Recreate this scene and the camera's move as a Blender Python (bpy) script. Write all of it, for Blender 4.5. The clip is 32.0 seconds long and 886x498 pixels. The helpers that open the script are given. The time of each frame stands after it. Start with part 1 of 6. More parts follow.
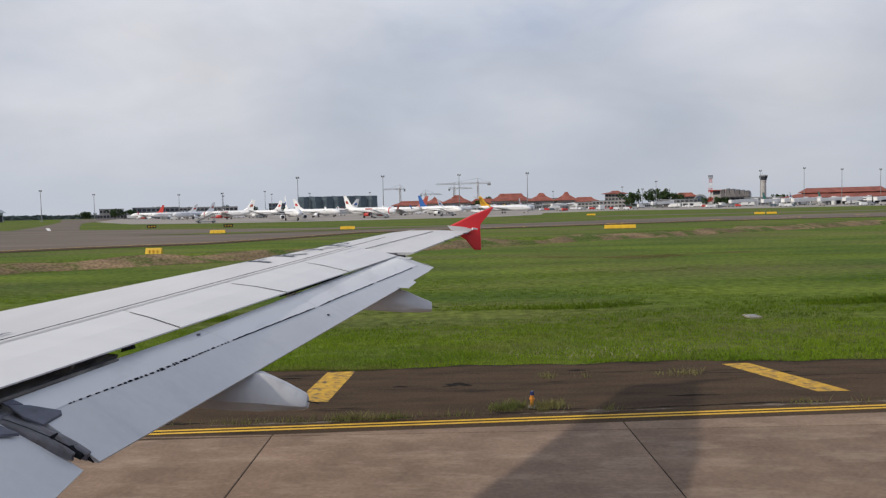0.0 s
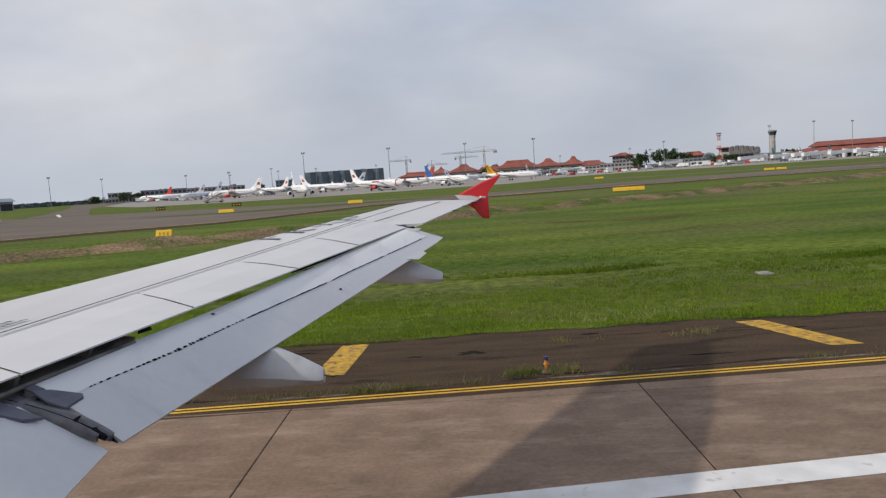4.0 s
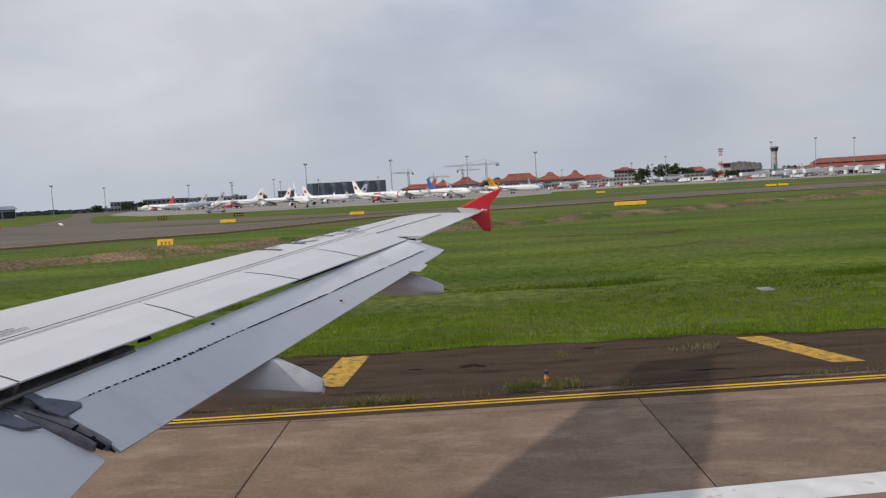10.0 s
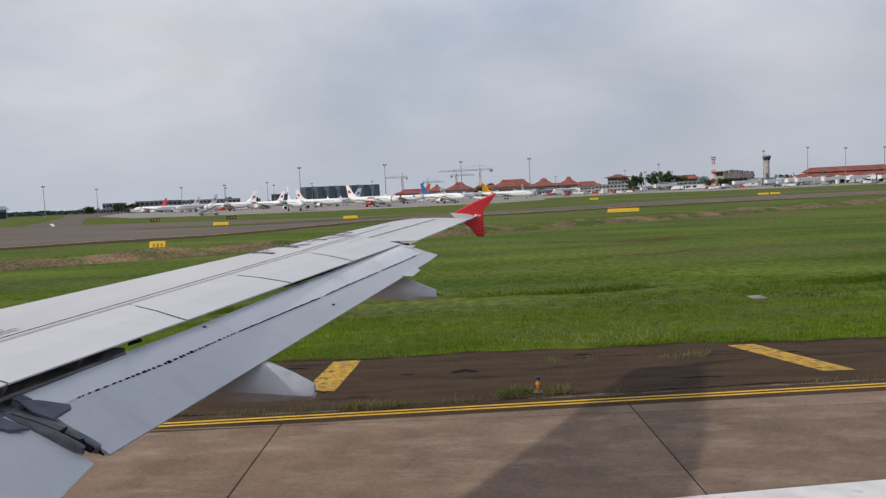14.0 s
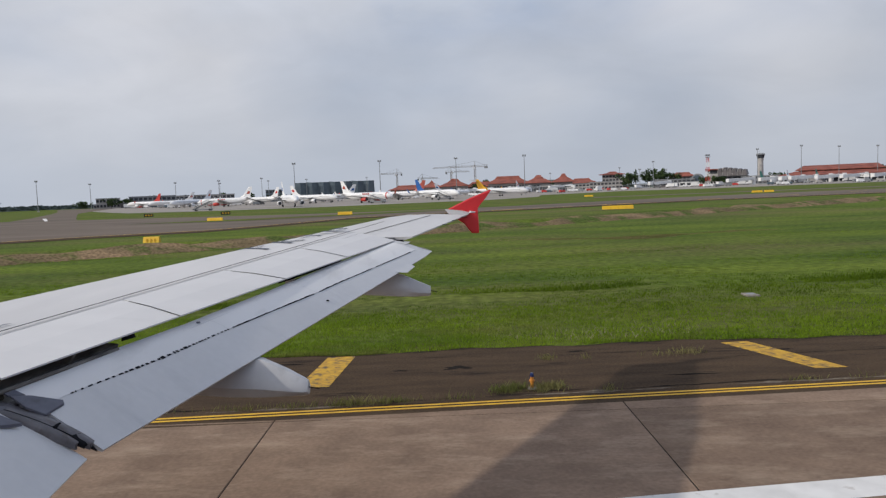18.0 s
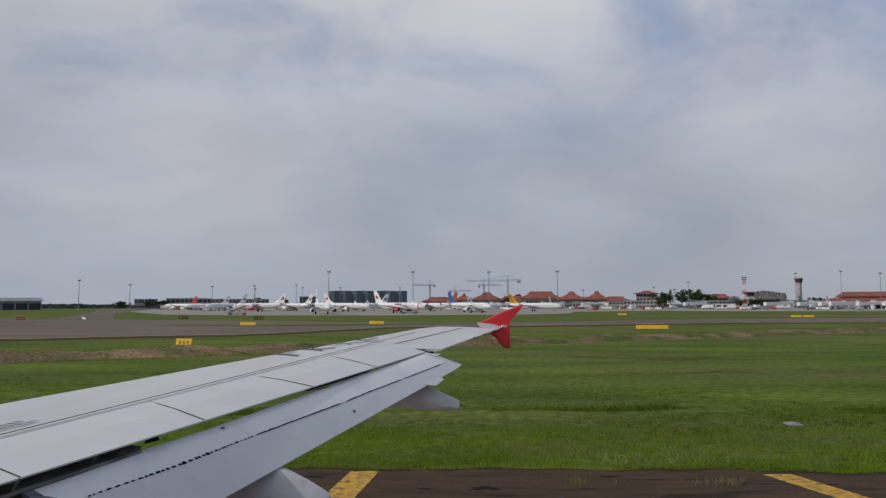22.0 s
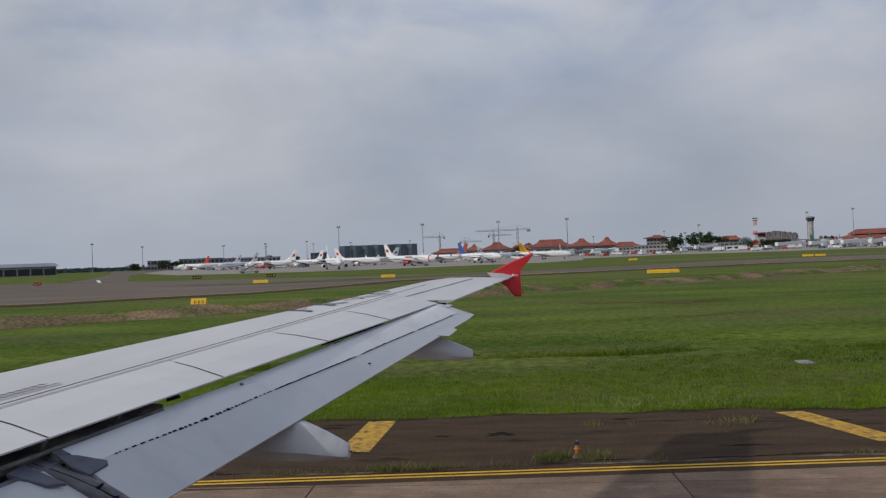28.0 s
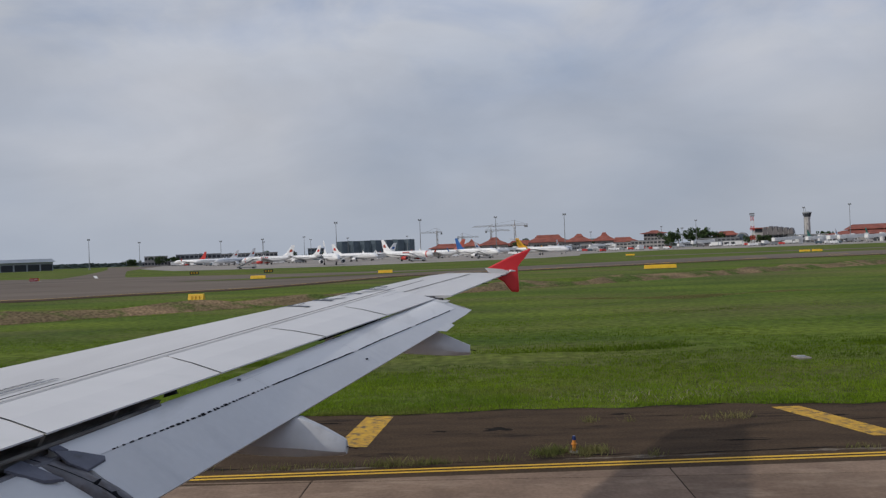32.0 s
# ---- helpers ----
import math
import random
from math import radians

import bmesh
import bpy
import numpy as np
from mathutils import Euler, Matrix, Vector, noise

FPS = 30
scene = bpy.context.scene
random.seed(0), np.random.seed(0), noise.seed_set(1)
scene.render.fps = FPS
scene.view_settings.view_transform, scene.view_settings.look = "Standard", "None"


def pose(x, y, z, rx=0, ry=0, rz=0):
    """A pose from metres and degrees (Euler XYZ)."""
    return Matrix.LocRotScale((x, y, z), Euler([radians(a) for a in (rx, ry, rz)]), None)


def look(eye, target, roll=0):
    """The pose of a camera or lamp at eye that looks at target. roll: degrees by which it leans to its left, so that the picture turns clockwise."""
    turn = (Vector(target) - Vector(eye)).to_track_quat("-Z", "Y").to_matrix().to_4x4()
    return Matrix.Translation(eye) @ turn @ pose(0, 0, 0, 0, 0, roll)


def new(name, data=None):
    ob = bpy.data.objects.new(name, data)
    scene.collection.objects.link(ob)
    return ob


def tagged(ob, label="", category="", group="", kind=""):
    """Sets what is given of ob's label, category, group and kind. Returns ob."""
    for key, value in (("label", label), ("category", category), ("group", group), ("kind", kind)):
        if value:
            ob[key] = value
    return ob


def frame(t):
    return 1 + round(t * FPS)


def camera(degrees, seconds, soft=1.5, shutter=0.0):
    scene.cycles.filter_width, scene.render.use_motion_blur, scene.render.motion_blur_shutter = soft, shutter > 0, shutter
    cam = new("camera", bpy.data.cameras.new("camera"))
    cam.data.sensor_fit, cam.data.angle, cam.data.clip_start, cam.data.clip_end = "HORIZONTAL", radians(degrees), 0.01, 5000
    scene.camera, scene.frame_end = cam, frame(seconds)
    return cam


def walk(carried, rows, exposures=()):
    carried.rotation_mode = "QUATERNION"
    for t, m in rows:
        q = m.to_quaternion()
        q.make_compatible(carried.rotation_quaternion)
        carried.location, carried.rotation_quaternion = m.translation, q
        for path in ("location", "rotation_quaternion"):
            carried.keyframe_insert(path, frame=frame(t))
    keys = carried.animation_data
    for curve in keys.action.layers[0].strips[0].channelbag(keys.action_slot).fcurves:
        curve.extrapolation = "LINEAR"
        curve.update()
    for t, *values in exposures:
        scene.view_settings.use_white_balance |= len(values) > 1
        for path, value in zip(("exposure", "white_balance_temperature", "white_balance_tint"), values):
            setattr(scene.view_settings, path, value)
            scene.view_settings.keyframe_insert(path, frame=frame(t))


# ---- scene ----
cam = camera(63.4, 32.0, soft=1.3)
# seconds, tilt, lean, turn: the traveller's phone turns behind the cabin window
TURNS = [
    (0, 86.72, 1.21, 0.22),
    (0.5, 86.67, 1.28, 0.13),
    (1, 86.90, 1.51, 0.20),
    (1.5, 86.48, 1.58, 0.22),
    (2, 86.70, 1.73, 0.17),
    (2.5, 86.71, 2.12, 0.22),
    (3, 86.49, 2.23, 0.08),
    (3.5, 86.56, 2.25, 0.16),
    (4, 84.34, 3.67, 0.77),
    (4.5, 85.17, 3.07, 1.00),
    (6.5, 85.10, 2.83, 0.62),
    (7, 85.05, 3.00, 0.58),
    (7.5, 84.97, 3.18, 0.51),
    (8, 85.18, 2.91, 0.75),
    (8.5, 85.30, 3.14, 0.70),
    (9, 85.18, 2.85, 0.84),
    (9.5, 85.12, 2.89, 0.85),
    (10, 85.34, 3.05, 0.92),
    (10.5, 85.42, 2.84, 0.79),
    (11, 85.43, 2.89, 0.70),
    (11.5, 85.36, 2.82, 0.82),
    (12, 85.53, 2.58, 0.89),
    (12.5, 85.65, 2.51, 0.87),
    (13, 85.71, 2.50, 0.57),
    (13.5, 85.58, 2.40, 0.48),
    (14, 85.72, 2.41, 0.42),
    (14.5, 85.80, 1.69, 0.47),
    (16.5, 85.40, 1.96, 0.20),
    (17, 85.36, 2.18, 0.17),
    (17.5, 85.43, 1.66, 0.17),
    (18, 85.42, 2.17, -0.00),
    (18.5, 85.40, 1.96, 0.25),
    (19, 86.86, 1.39, 0.55),
    (19.5, 90.57, 1.20, 1.18),
    (20, 93.27, 0.29, 1.39),
    (20.5, 92.51, 0.81, 1.61),
    (21, 94.06, 0.99, 2.15),
    (21.5, 94.51, 0.94, 2.38),
    (22, 94.43, 0.07, 2.56),
    (22.5, 94.64, 0.43, 2.78),
    (23, 94.55, 0.59, 2.54),
    (23.5, 94.29, 0.19, 2.70),
    (24, 93.74, 0.67, 2.87),
    (24.5, 93.31, 1.08, 2.51),
    (25, 93.02, 1.59, 2.92),
    (25.5, 92.46, 1.09, 2.88),
    (27.5, 91.53, 1.80, 3.66),
    (28, 90.58, 2.05, 3.39),
    (28.5, 90.06, 2.22, 3.01),
    (29, 90.45, 2.00, 3.31),
    (29.5, 89.63, 2.27, 3.49),
    (30, 89.43, 2.28, 3.61),
    (30.5, 89.61, 2.36, 3.38),
    (31, 89.82, 2.32, 3.54),
    (31.5, 89.83, 2.15, 3.27),
    (32, 90.21, 2.08, 3.18),
]
EYE = (0.0, 0.0, 4.4)
walk(cam, [(t, pose(*EYE, a, b, c)) for t, a, b, c in TURNS],
     exposures=[(0, -0.13, 6620, 10), (4, -0.16, 6620, 10), (14, -0.22, 6560, 10), (19.0, -0.21, 6480, 10), (20.3, -0.57, 6450, 11), (25, -0.63, 6430, 11), (28, -0.6, 6370, 10), (32, -0.52, 6340, 10)])

# ---- daylight: hazy sky with thin cloud, sun ahead of the wing ----
SUN = Vector((-1.44, -0.57, 1.0)).normalized()
world = bpy.data.worlds.new("sky")
scene.world = world
world.use_nodes = True
wn, wl = world.node_tree.nodes, world.node_tree.links
wn.clear()


def wnode(kind, **kw):
    n = wn.new(kind)
    for k, v in kw.items():
        n.inputs[k].default_value = v
    return n


sky = wn.new("ShaderNodeTexSky")
sky.sky_type = "NISHITA"
sky.sun_disc = False
sky.sun_elevation = math.asin(SUN.z)
sky.sun_rotation = math.atan2(SUN.x, SUN.y)
sky.dust_density = 1.2
sky.air_density = 1.0
coord = wn.new("ShaderNodeTexCoord")
sep = wn.new("ShaderNodeSeparateXYZ")
wl.new(coord.outputs["Generated"], sep.inputs[0])
# a flat cloud layer: the direction divided by its height
hgt = wnode("ShaderNodeMath")
hgt.operation = "ADD"
hgt.inputs[1].default_value = 0.42
wl.new(sep.outputs["Z"], hgt.inputs[0])
div = wn.new("ShaderNodeVectorMath")
div.operation = "DIVIDE"
wl.new(coord.outputs["Generated"], div.inputs[0])
wl.new(hgt.outputs[0], div.inputs[1])
big = wnode("ShaderNodeTexNoise", Scale=0.9, Detail=4.0, Roughness=0.5, Distortion=0.6)
wl.new(div.outputs[0], big.inputs["Vector"])
cover = wn.new("ShaderNodeValToRGB")
cover.color_ramp.elements[0].position, cover.color_ramp.elements[1].position = 0.47, 0.63
cover.color_ramp.elements[0].color = (0.0, 0.0, 0.0, 1)
cover.color_ramp.elements[1].color = (1, 1, 1, 1)
wl.new(big.outputs["Fac"], cover.inputs[0])
small = wnode("ShaderNodeTexNoise", Scale=1.5, Detail=4.0, Roughness=0.42)
wl.new(div.outputs[0], small.inputs["Vector"])
tone = wn.new("ShaderNodeValToRGB")
tone.color_ramp.elements[0].position, tone.color_ramp.elements[1].position = 0.36, 0.66
tone.color_ramp.elements[0].color = (0.485, 0.550, 0.675, 1)
tone.color_ramp.elements[1].color = (0.785, 0.792, 0.84, 1)
wl.new(small.outputs["Fac"], tone.inputs[0])
# haze glows towards the sun
dot = wn.new("ShaderNodeVectorMath")
dot.operation = "DOT_PRODUCT"
dot.inputs[1].default_value = SUN
wl.new(coord.outputs["Generated"], dot.inputs[0])
glow = wn.new("ShaderNodeMapRange")
glow.inputs["From Min"].default_value, glow.inputs["From Max"].default_value = -0.55, 0.75
glow.inputs["To Min"].default_value, glow.inputs["To Max"].default_value = 0.93, 1.07
wl.new(dot.outputs["Value"], glow.inputs[0])
lit = wn.new("ShaderNodeVectorMath")
lit.operation = "SCALE"
wl.new(tone.outputs[0], lit.inputs[0])
wl.new(glow.outputs[0], lit.inputs["Scale"])
dim = wn.new("ShaderNodeVectorMath")
dim.operation = "SCALE"
dim.inputs["Scale"].default_value = 0.14
wl.new(sky.outputs[0], dim.inputs[0])
high = wn.new("ShaderNodeMapRange")
high.inputs["From Min"].default_value, high.inputs["From Max"].default_value = 0.22, 0.42
high.inputs["To Min"].default_value, high.inputs["To Max"].default_value = 0.97, 0.30
wl.new(sep.outputs["Z"], high.inputs[0])
cov = wn.new("ShaderNodeMath")
cov.operation = "MAXIMUM"
wl.new(cover.outputs[0], cov.inputs[0])
wl.new(high.outputs[0], cov.inputs[1])
mix = wn.new("ShaderNodeMixRGB")
wl.new(cov.outputs[0], mix.inputs[0])
wl.new(dim.outputs[0], mix.inputs[1])
wl.new(lit.outputs[0], mix.inputs[2])
# higher up the layer breaks into white puffs with blue between
puff = wnode("ShaderNodeTexNoise", Scale=2.6, Detail=6.0, Roughness=0.52, Distortion=0.5)
wl.new(div.outputs[0], puff.inputs["Vector"])
puffcol = wn.new("ShaderNodeValToRGB")
puffcol.color_ramp.elements[0].position, puffcol.color_ramp.elements[1].position = 0.33, 0.60
puffcol.color_ramp.elements[0].color = (0.30, 0.44, 0.74, 1)
puffcol.color_ramp.elements[1].color = (0.865, 0.872, 0.91, 1)
# the layer is thicker ahead and thinner aft
thin = wn.new("ShaderNodeMapRange")
thin.inputs["From Min"].default_value, thin.inputs["From Max"].default_value = -0.45, 0.5
thin.inputs["To Min"].default_value, thin.inputs["To Max"].default_value = 0.14, -0.09
wl.new(sep.outputs["X"], thin.inputs[0])
depth = wn.new("ShaderNodeMath")
wl.new(puff.outputs["Fac"], depth.inputs[0])
wl.new(thin.outputs[0], depth.inputs[1])
wl.new(depth.outputs[0], puffcol.inputs[0])
upper = wn.new("ShaderNodeMapRange")
upper.inputs["From Min"].default_value, upper.inputs["From Max"].default_value = 0.18, 0.40
upper.inputs["To Max"].default_value = 0.85
wl.new(sep.outputs["Z"], upper.inputs[0])
mixp = wn.new("ShaderNodeMixRGB")
wl.new(upper.outputs[0], mixp.inputs[0])
wl.new(mix.outputs[0], mixp.inputs[1])
wl.new(puffcol.outputs[0], mixp.inputs[2])
# low haze band of the distance
low = wn.new("ShaderNodeMapRange")
low.inputs["From Min"].default_value, low.inputs["From Max"].default_value = 0.0, 0.26
low.inputs["To Min"].default_value, low.inputs["To Max"].default_value = 0.85, 0.0
wl.new(sep.outputs["Z"], low.inputs[0])
hazecol = wn.new("ShaderNodeVectorMath")
hazecol.operation = "SCALE"
hazecol.inputs[0].default_value = (0.54, 0.595, 0.69)
wl.new(glow.outputs[0], hazecol.inputs["Scale"])
# wisps and billows of the layer, drawn out sideways
spread_ = wn.new("ShaderNodeMapping")
spread_.inputs["Scale"].default_value = (1.0, 1.2, 1.5)
wl.new(div.outputs[0], spread_.inputs["Vector"])
wisp = wnode("ShaderNodeTexNoise", Scale=2.3, Detail=8.0, Roughness=0.56, Distortion=0.35)
wl.new(spread_.outputs[0], wisp.inputs["Vector"])
wispy = wn.new("ShaderNodeMapRange")
wispy.inputs["From Min"].default_value, wispy.inputs["From Max"].default_value = 0.33, 0.68
wispy.inputs["To Min"].default_value, wispy.inputs["To Max"].default_value = 0.915, 1.10
wl.new(wisp.outputs["Fac"], wispy.inputs[0])
mixw = wn.new("ShaderNodeVectorMath")
mixw.operation = "SCALE"
wl.new(mixp.outputs[0], mixw.inputs[0])
wl.new(wispy.outputs[0], mixw.inputs["Scale"])
mix2 = wn.new("ShaderNodeMixRGB")
wl.new(low.outputs[0], mix2.inputs[0])
wl.new(mixw.outputs[0], mix2.inputs[1])
wl.new(hazecol.outputs[0], mix2.inputs[2])
back = wnode("ShaderNodeBackground", Strength=1.0)
wl.new(mix2.outputs[0], back.inputs["Color"])
outw = wn.new("ShaderNodeOutputWorld")
wl.new(back.outputs[0], outw.inputs[0])

sun = new("sun", bpy.data.lights.new("sun", "SUN"))
sun.data.energy = 2.7
sun.data.angle = radians(1.5)
sun.data.color = (1.0, 0.93, 0.83)
sun.matrix_world = look(SUN * 100, (0, 0, 0))

# ---- materials ----
def material(name, color, rough=0.6, metal=0.0, vary=0.12, scale=3.0, bump=0.0, bump_scale=40.0, color2=None, random=0.0,
             stain=None, stain_scale=0.5, stain_lo=0.55, stain_hi=0.7, stretch=(1, 1, 1), spec=0.5, island=0.0, grain=0.0, scuff=None, upright=0.0, leaf=0.0):
    m = bpy.data.materials.new(name)
    m.use_nodes = True
    n, l = m.node_tree.nodes, m.node_tree.links
    b = n["Principled BSDF"]
    b.inputs["Roughness"].default_value = rough
    b.inputs["Metallic"].default_value = metal
    b.inputs["Specular IOR Level"].default_value = spec
    geo = n.new("ShaderNodeNewGeometry")
    mp = n.new("ShaderNodeMapping")
    mp.inputs["Scale"].default_value = stretch
    l.new(geo.outputs["Position"], mp.inputs["Vector"])
    noi = n.new("ShaderNodeTexNoise")
    noi.inputs["Scale"].default_value = scale
    noi.inputs["Detail"].default_value = 6
    l.new(mp.outputs[0], noi.inputs["Vector"])
    c2 = color2 or tuple(c * (1 - vary * 2) for c in color)
    ramp = n.new("ShaderNodeValToRGB")
    ramp.color_ramp.elements[0].position, ramp.color_ramp.elements[1].position = 0.35, 0.65
    ramp.color_ramp.elements[0].color = (*c2, 1)
    ramp.color_ramp.elements[1].color = (*color, 1)
    l.new(noi.outputs["Fac"], ramp.inputs[0])
    out = ramp.outputs[0]
    if stain:
        sn = n.new("ShaderNodeTexNoise")
        sn.inputs["Scale"].default_value = stain_scale
        sn.inputs["Detail"].default_value = 5
        sn.inputs["Roughness"].default_value = 0.6
        l.new(mp.outputs[0], sn.inputs["Vector"])
        sm = n.new("ShaderNodeMapRange")
        sm.inputs["From Min"].default_value, sm.inputs["From Max"].default_value = stain_lo, stain_hi
        l.new(sn.outputs["Fac"], sm.inputs[0])
        mx = n.new("ShaderNodeMixRGB")
        l.new(sm.outputs[0], mx.inputs[0])
        l.new(out, mx.inputs[1])
        mx.inputs[2].default_value = (*stain, 1)
        out = mx.outputs[0]
    if grain:
        gn = n.new("ShaderNodeTexNoise")
        gn.inputs["Scale"].default_value = scale * 14
        gn.inputs["Detail"].default_value = 3
        l.new(geo.outputs["Position"], gn.inputs["Vector"])
        gm = n.new("ShaderNodeMapRange")
        gm.inputs["From Min"].default_value, gm.inputs["From Max"].default_value = 0.3, 0.7
        gm.inputs["To Min"].default_value, gm.inputs["To Max"].default_value = 1 - grain, 1 + grain
        l.new(gn.outputs["Fac"], gm.inputs[0])
        gs = n.new("ShaderNodeVectorMath")
        gs.operation = "SCALE"
        l.new(out, gs.inputs[0])
        l.new(gm.outputs[0], gs.inputs["Scale"])
        out = gs.outputs[0]
    if scuff:
        cm = n.new("ShaderNodeMapping")
        cm.inputs["Rotation"].default_value = (0, 0, 0.6)
        cm.inputs["Scale"].default_value = (0.8, 2.0, 1)
        l.new(geo.outputs["Position"], cm.inputs["Vector"])
        cn = n.new("ShaderNodeTexNoise")
        cn.inputs["Scale"].default_value = 0.75
        cn.inputs["Detail"].default_value = 8
        cn.inputs["Roughness"].default_value = 0.74
        l.new(cm.outputs[0], cn.inputs["Vector"])
        cr = n.new("ShaderNodeMapRange")
        cr.inputs["From Min"].default_value, cr.inputs["From Max"].default_value = 0.50, 0.72
        cr.inputs["To Max"].default_value = 0.8
        l.new(cn.outputs["Fac"], cr.inputs[0])
        cx_ = n.new("ShaderNodeMixRGB")
        l.new(cr.outputs[0], cx_.inputs[0])
        l.new(out, cx_.inputs[1])
        cx_.inputs[2].default_value = (*scuff, 1)
        out = cx_.outputs[0]
    if random or island:
        hs = n.new("ShaderNodeHueSaturation")
        mr = n.new("ShaderNodeMapRange")
        amount = random or island
        mr.inputs["To Min"].default_value, mr.inputs["To Max"].default_value = 1 - amount, 1 + amount
        if random:
            oi = n.new("ShaderNodeObjectInfo")
            l.new(oi.outputs["Random"], mr.inputs[0])
        else:
            l.new(geo.outputs["Random Per Island"], mr.inputs[0])
        l.new(mr.outputs[0], hs.inputs["Value"])
        l.new(out, hs.inputs["Color"])
        out = hs.outputs[0]
    l.new(out, b.inputs["Base Color"])
    if upright:
        # thin leaves share part of the meadow's upward facing
        un = n.new("ShaderNodeVectorMath")
        un.operation = "SCALE"
        un.inputs["Scale"].default_value = 1 - upright
        l.new(geo.outputs["Normal"], un.inputs[0])
        ua = n.new("ShaderNodeVectorMath")
        ua.inputs[1].default_value = (0, 0, upright)
        l.new(un.outputs[0], ua.inputs[0])
        uz = n.new("ShaderNodeVectorMath")
        uz.operation = "NORMALIZE"
        l.new(ua.outputs[0], uz.inputs[0])
        l.new(uz.outputs[0], b.inputs["Normal"])
    if bump:
        bn = n.new("ShaderNodeTexNoise")
        bn.inputs["Scale"].default_value = bump_scale
        bn.inputs["Detail"].default_value = 4
        l.new(mp.outputs[0], bn.inputs["Vector"])
        bp = n.new("ShaderNodeBump")
        bp.inputs["Strength"].default_value = bump
        bp.inputs["Distance"].default_value = 0.02
        l.new(bn.outputs["Fac"], bp.inputs["Height"])
        l.new(bp.outputs[0], b.inputs["Normal"])
    if leaf:
        # thin leaves let part of the light through
        tl = n.new("ShaderNodeBsdfTranslucent")
        l.new(out, tl.inputs["Color"])
        ms = n.new("ShaderNodeMixShader")
        ms.inputs[0].default_value = leaf
        l.new(b.outputs[0], ms.inputs[1])
        l.new(tl.outputs[0], ms.inputs[2])
        l.new(ms.outputs[0], n["Material Output"].inputs["Surface"])
    return m


M_CONCRETE = material("runway_concrete", (0.25, 0.178, 0.13), 0.85, vary=0.1, scale=0.9, bump=0.25, bump_scale=60, color2=(0.185, 0.13, 0.096),
                      stain=(0.145, 0.103, 0.077), stain_scale=0.4, stain_lo=0.5, stain_hi=0.8, stretch=(1.0, 1.0, 1), random=0.11, spec=0.05, grain=0.12, scuff=(0.36, 0.275, 0.205))
M_JOINT = material("joint_sealant", (0.03, 0.027, 0.025), 0.8, spec=0.0)
M_SHOULDER = material("shoulder_asphalt", (0.086, 0.059, 0.038), 0.9, scale=1.3, bump=0.5, bump_scale=70, color2=(0.06, 0.042, 0.029),
                      stain=(0.026, 0.02, 0.017), stain_scale=0.9, stain_lo=0.6, stain_hi=0.68, stretch=(0.35, 1.6, 1), grain=0.22, spec=0.05)
M_GRITCON = material("weathered_concrete", (0.30, 0.28, 0.25), 0.9, scale=6, color2=(0.2, 0.185, 0.16), spec=0.05, grain=0.3)
M_GRIT = material("washed_grit", (0.20, 0.165, 0.13), 0.95, scale=6, color2=(0.11, 0.088, 0.068), spec=0.05, grain=0.4)
M_SOIL = material("dark_soil", (0.05, 0.04, 0.025), 0.95, scale=5, color2=(0.03, 0.03, 0.015), spec=0.05, grain=0.4)
M_TAXI = material("taxiway_asphalt", (0.18, 0.148, 0.122), 0.9, spec=0.05, scale=0.06, color2=(0.135, 0.112, 0.094), stain=(0.09, 0.075, 0.068), stain_scale=0.03,
                  stretch=(0.4, 1.5, 1))
M_APRON = material("apron_concrete", (0.345, 0.318, 0.29), 0.9, spec=0.05, scale=0.05, color2=(0.255, 0.233, 0.213), stain=(0.22, 0.20, 0.185), stain_scale=0.03, stretch=(0.4, 1.4, 1))
M_WHITE_LINE = material("white_marking", (0.72, 0.71, 0.69), 0.7, scale=2.0, color2=(0.6, 0.59, 0.57), stain=(0.33, 0.29, 0.25), stain_scale=2.2,
                        stain_lo=0.62, stain_hi=0.75)
M_YELLOW_LINE = material("yellow_marking", (0.72, 0.42, 0.02), 0.7, scale=3.0, color2=(0.6, 0.34, 0.02), stain=(0.25, 0.16, 0.05), stain_scale=2.5,
                         stain_lo=0.64, stain_hi=0.8)
M_HATCH = material("worn_yellow", (0.60, 0.35, 0.02), 0.8, scale=5.0, color2=(0.42, 0.23, 0.025), stain=(0.10, 0.07, 0.04), stain_scale=4.5,
                   stain_lo=0.49, stain_hi=0.66)
M_GRASS = material("grass_field", (0.120, 0.160, 0.024), 0.95, scale=0.16, bump=1.0, bump_scale=6, color2=(0.060, 0.094, 0.019),
                   stain=(0.135, 0.118, 0.052), stain_scale=0.06, stain_lo=0.47, stain_hi=0.72, stretch=(0.3, 1.0, 1), spec=0.04, grain=0.4)
M_BLADE = material("grass_blade", (0.195, 0.295, 0.020), 0.9, scale=0.30, color2=(0.088, 0.158, 0.013), island=0.22, upright=0.85,
                   stain=(0.20, 0.20, 0.040), stain_scale=0.16, stain_lo=0.54, stain_hi=0.75, spec=0.05, stretch=(0.35, 1.0, 1), leaf=0.4)
M_MOWN = material("mown_blade", (0.265, 0.385, 0.026), 0.9, scale=0.4, color2=(0.165, 0.275, 0.018), island=0.14, upright=0.8, stain=(0.29, 0.29, 0.085), stain_scale=0.35,
                  stain_lo=0.52, stain_hi=0.75, spec=0.1, leaf=0.4, stretch=(0.5, 1.0, 1))
M_DRY = material("dry_grass", (0.24, 0.22, 0.09), 0.9, scale=0.8, color2=(0.13, 0.15, 0.045), island=0.3, spec=0.1, leaf=0.3)
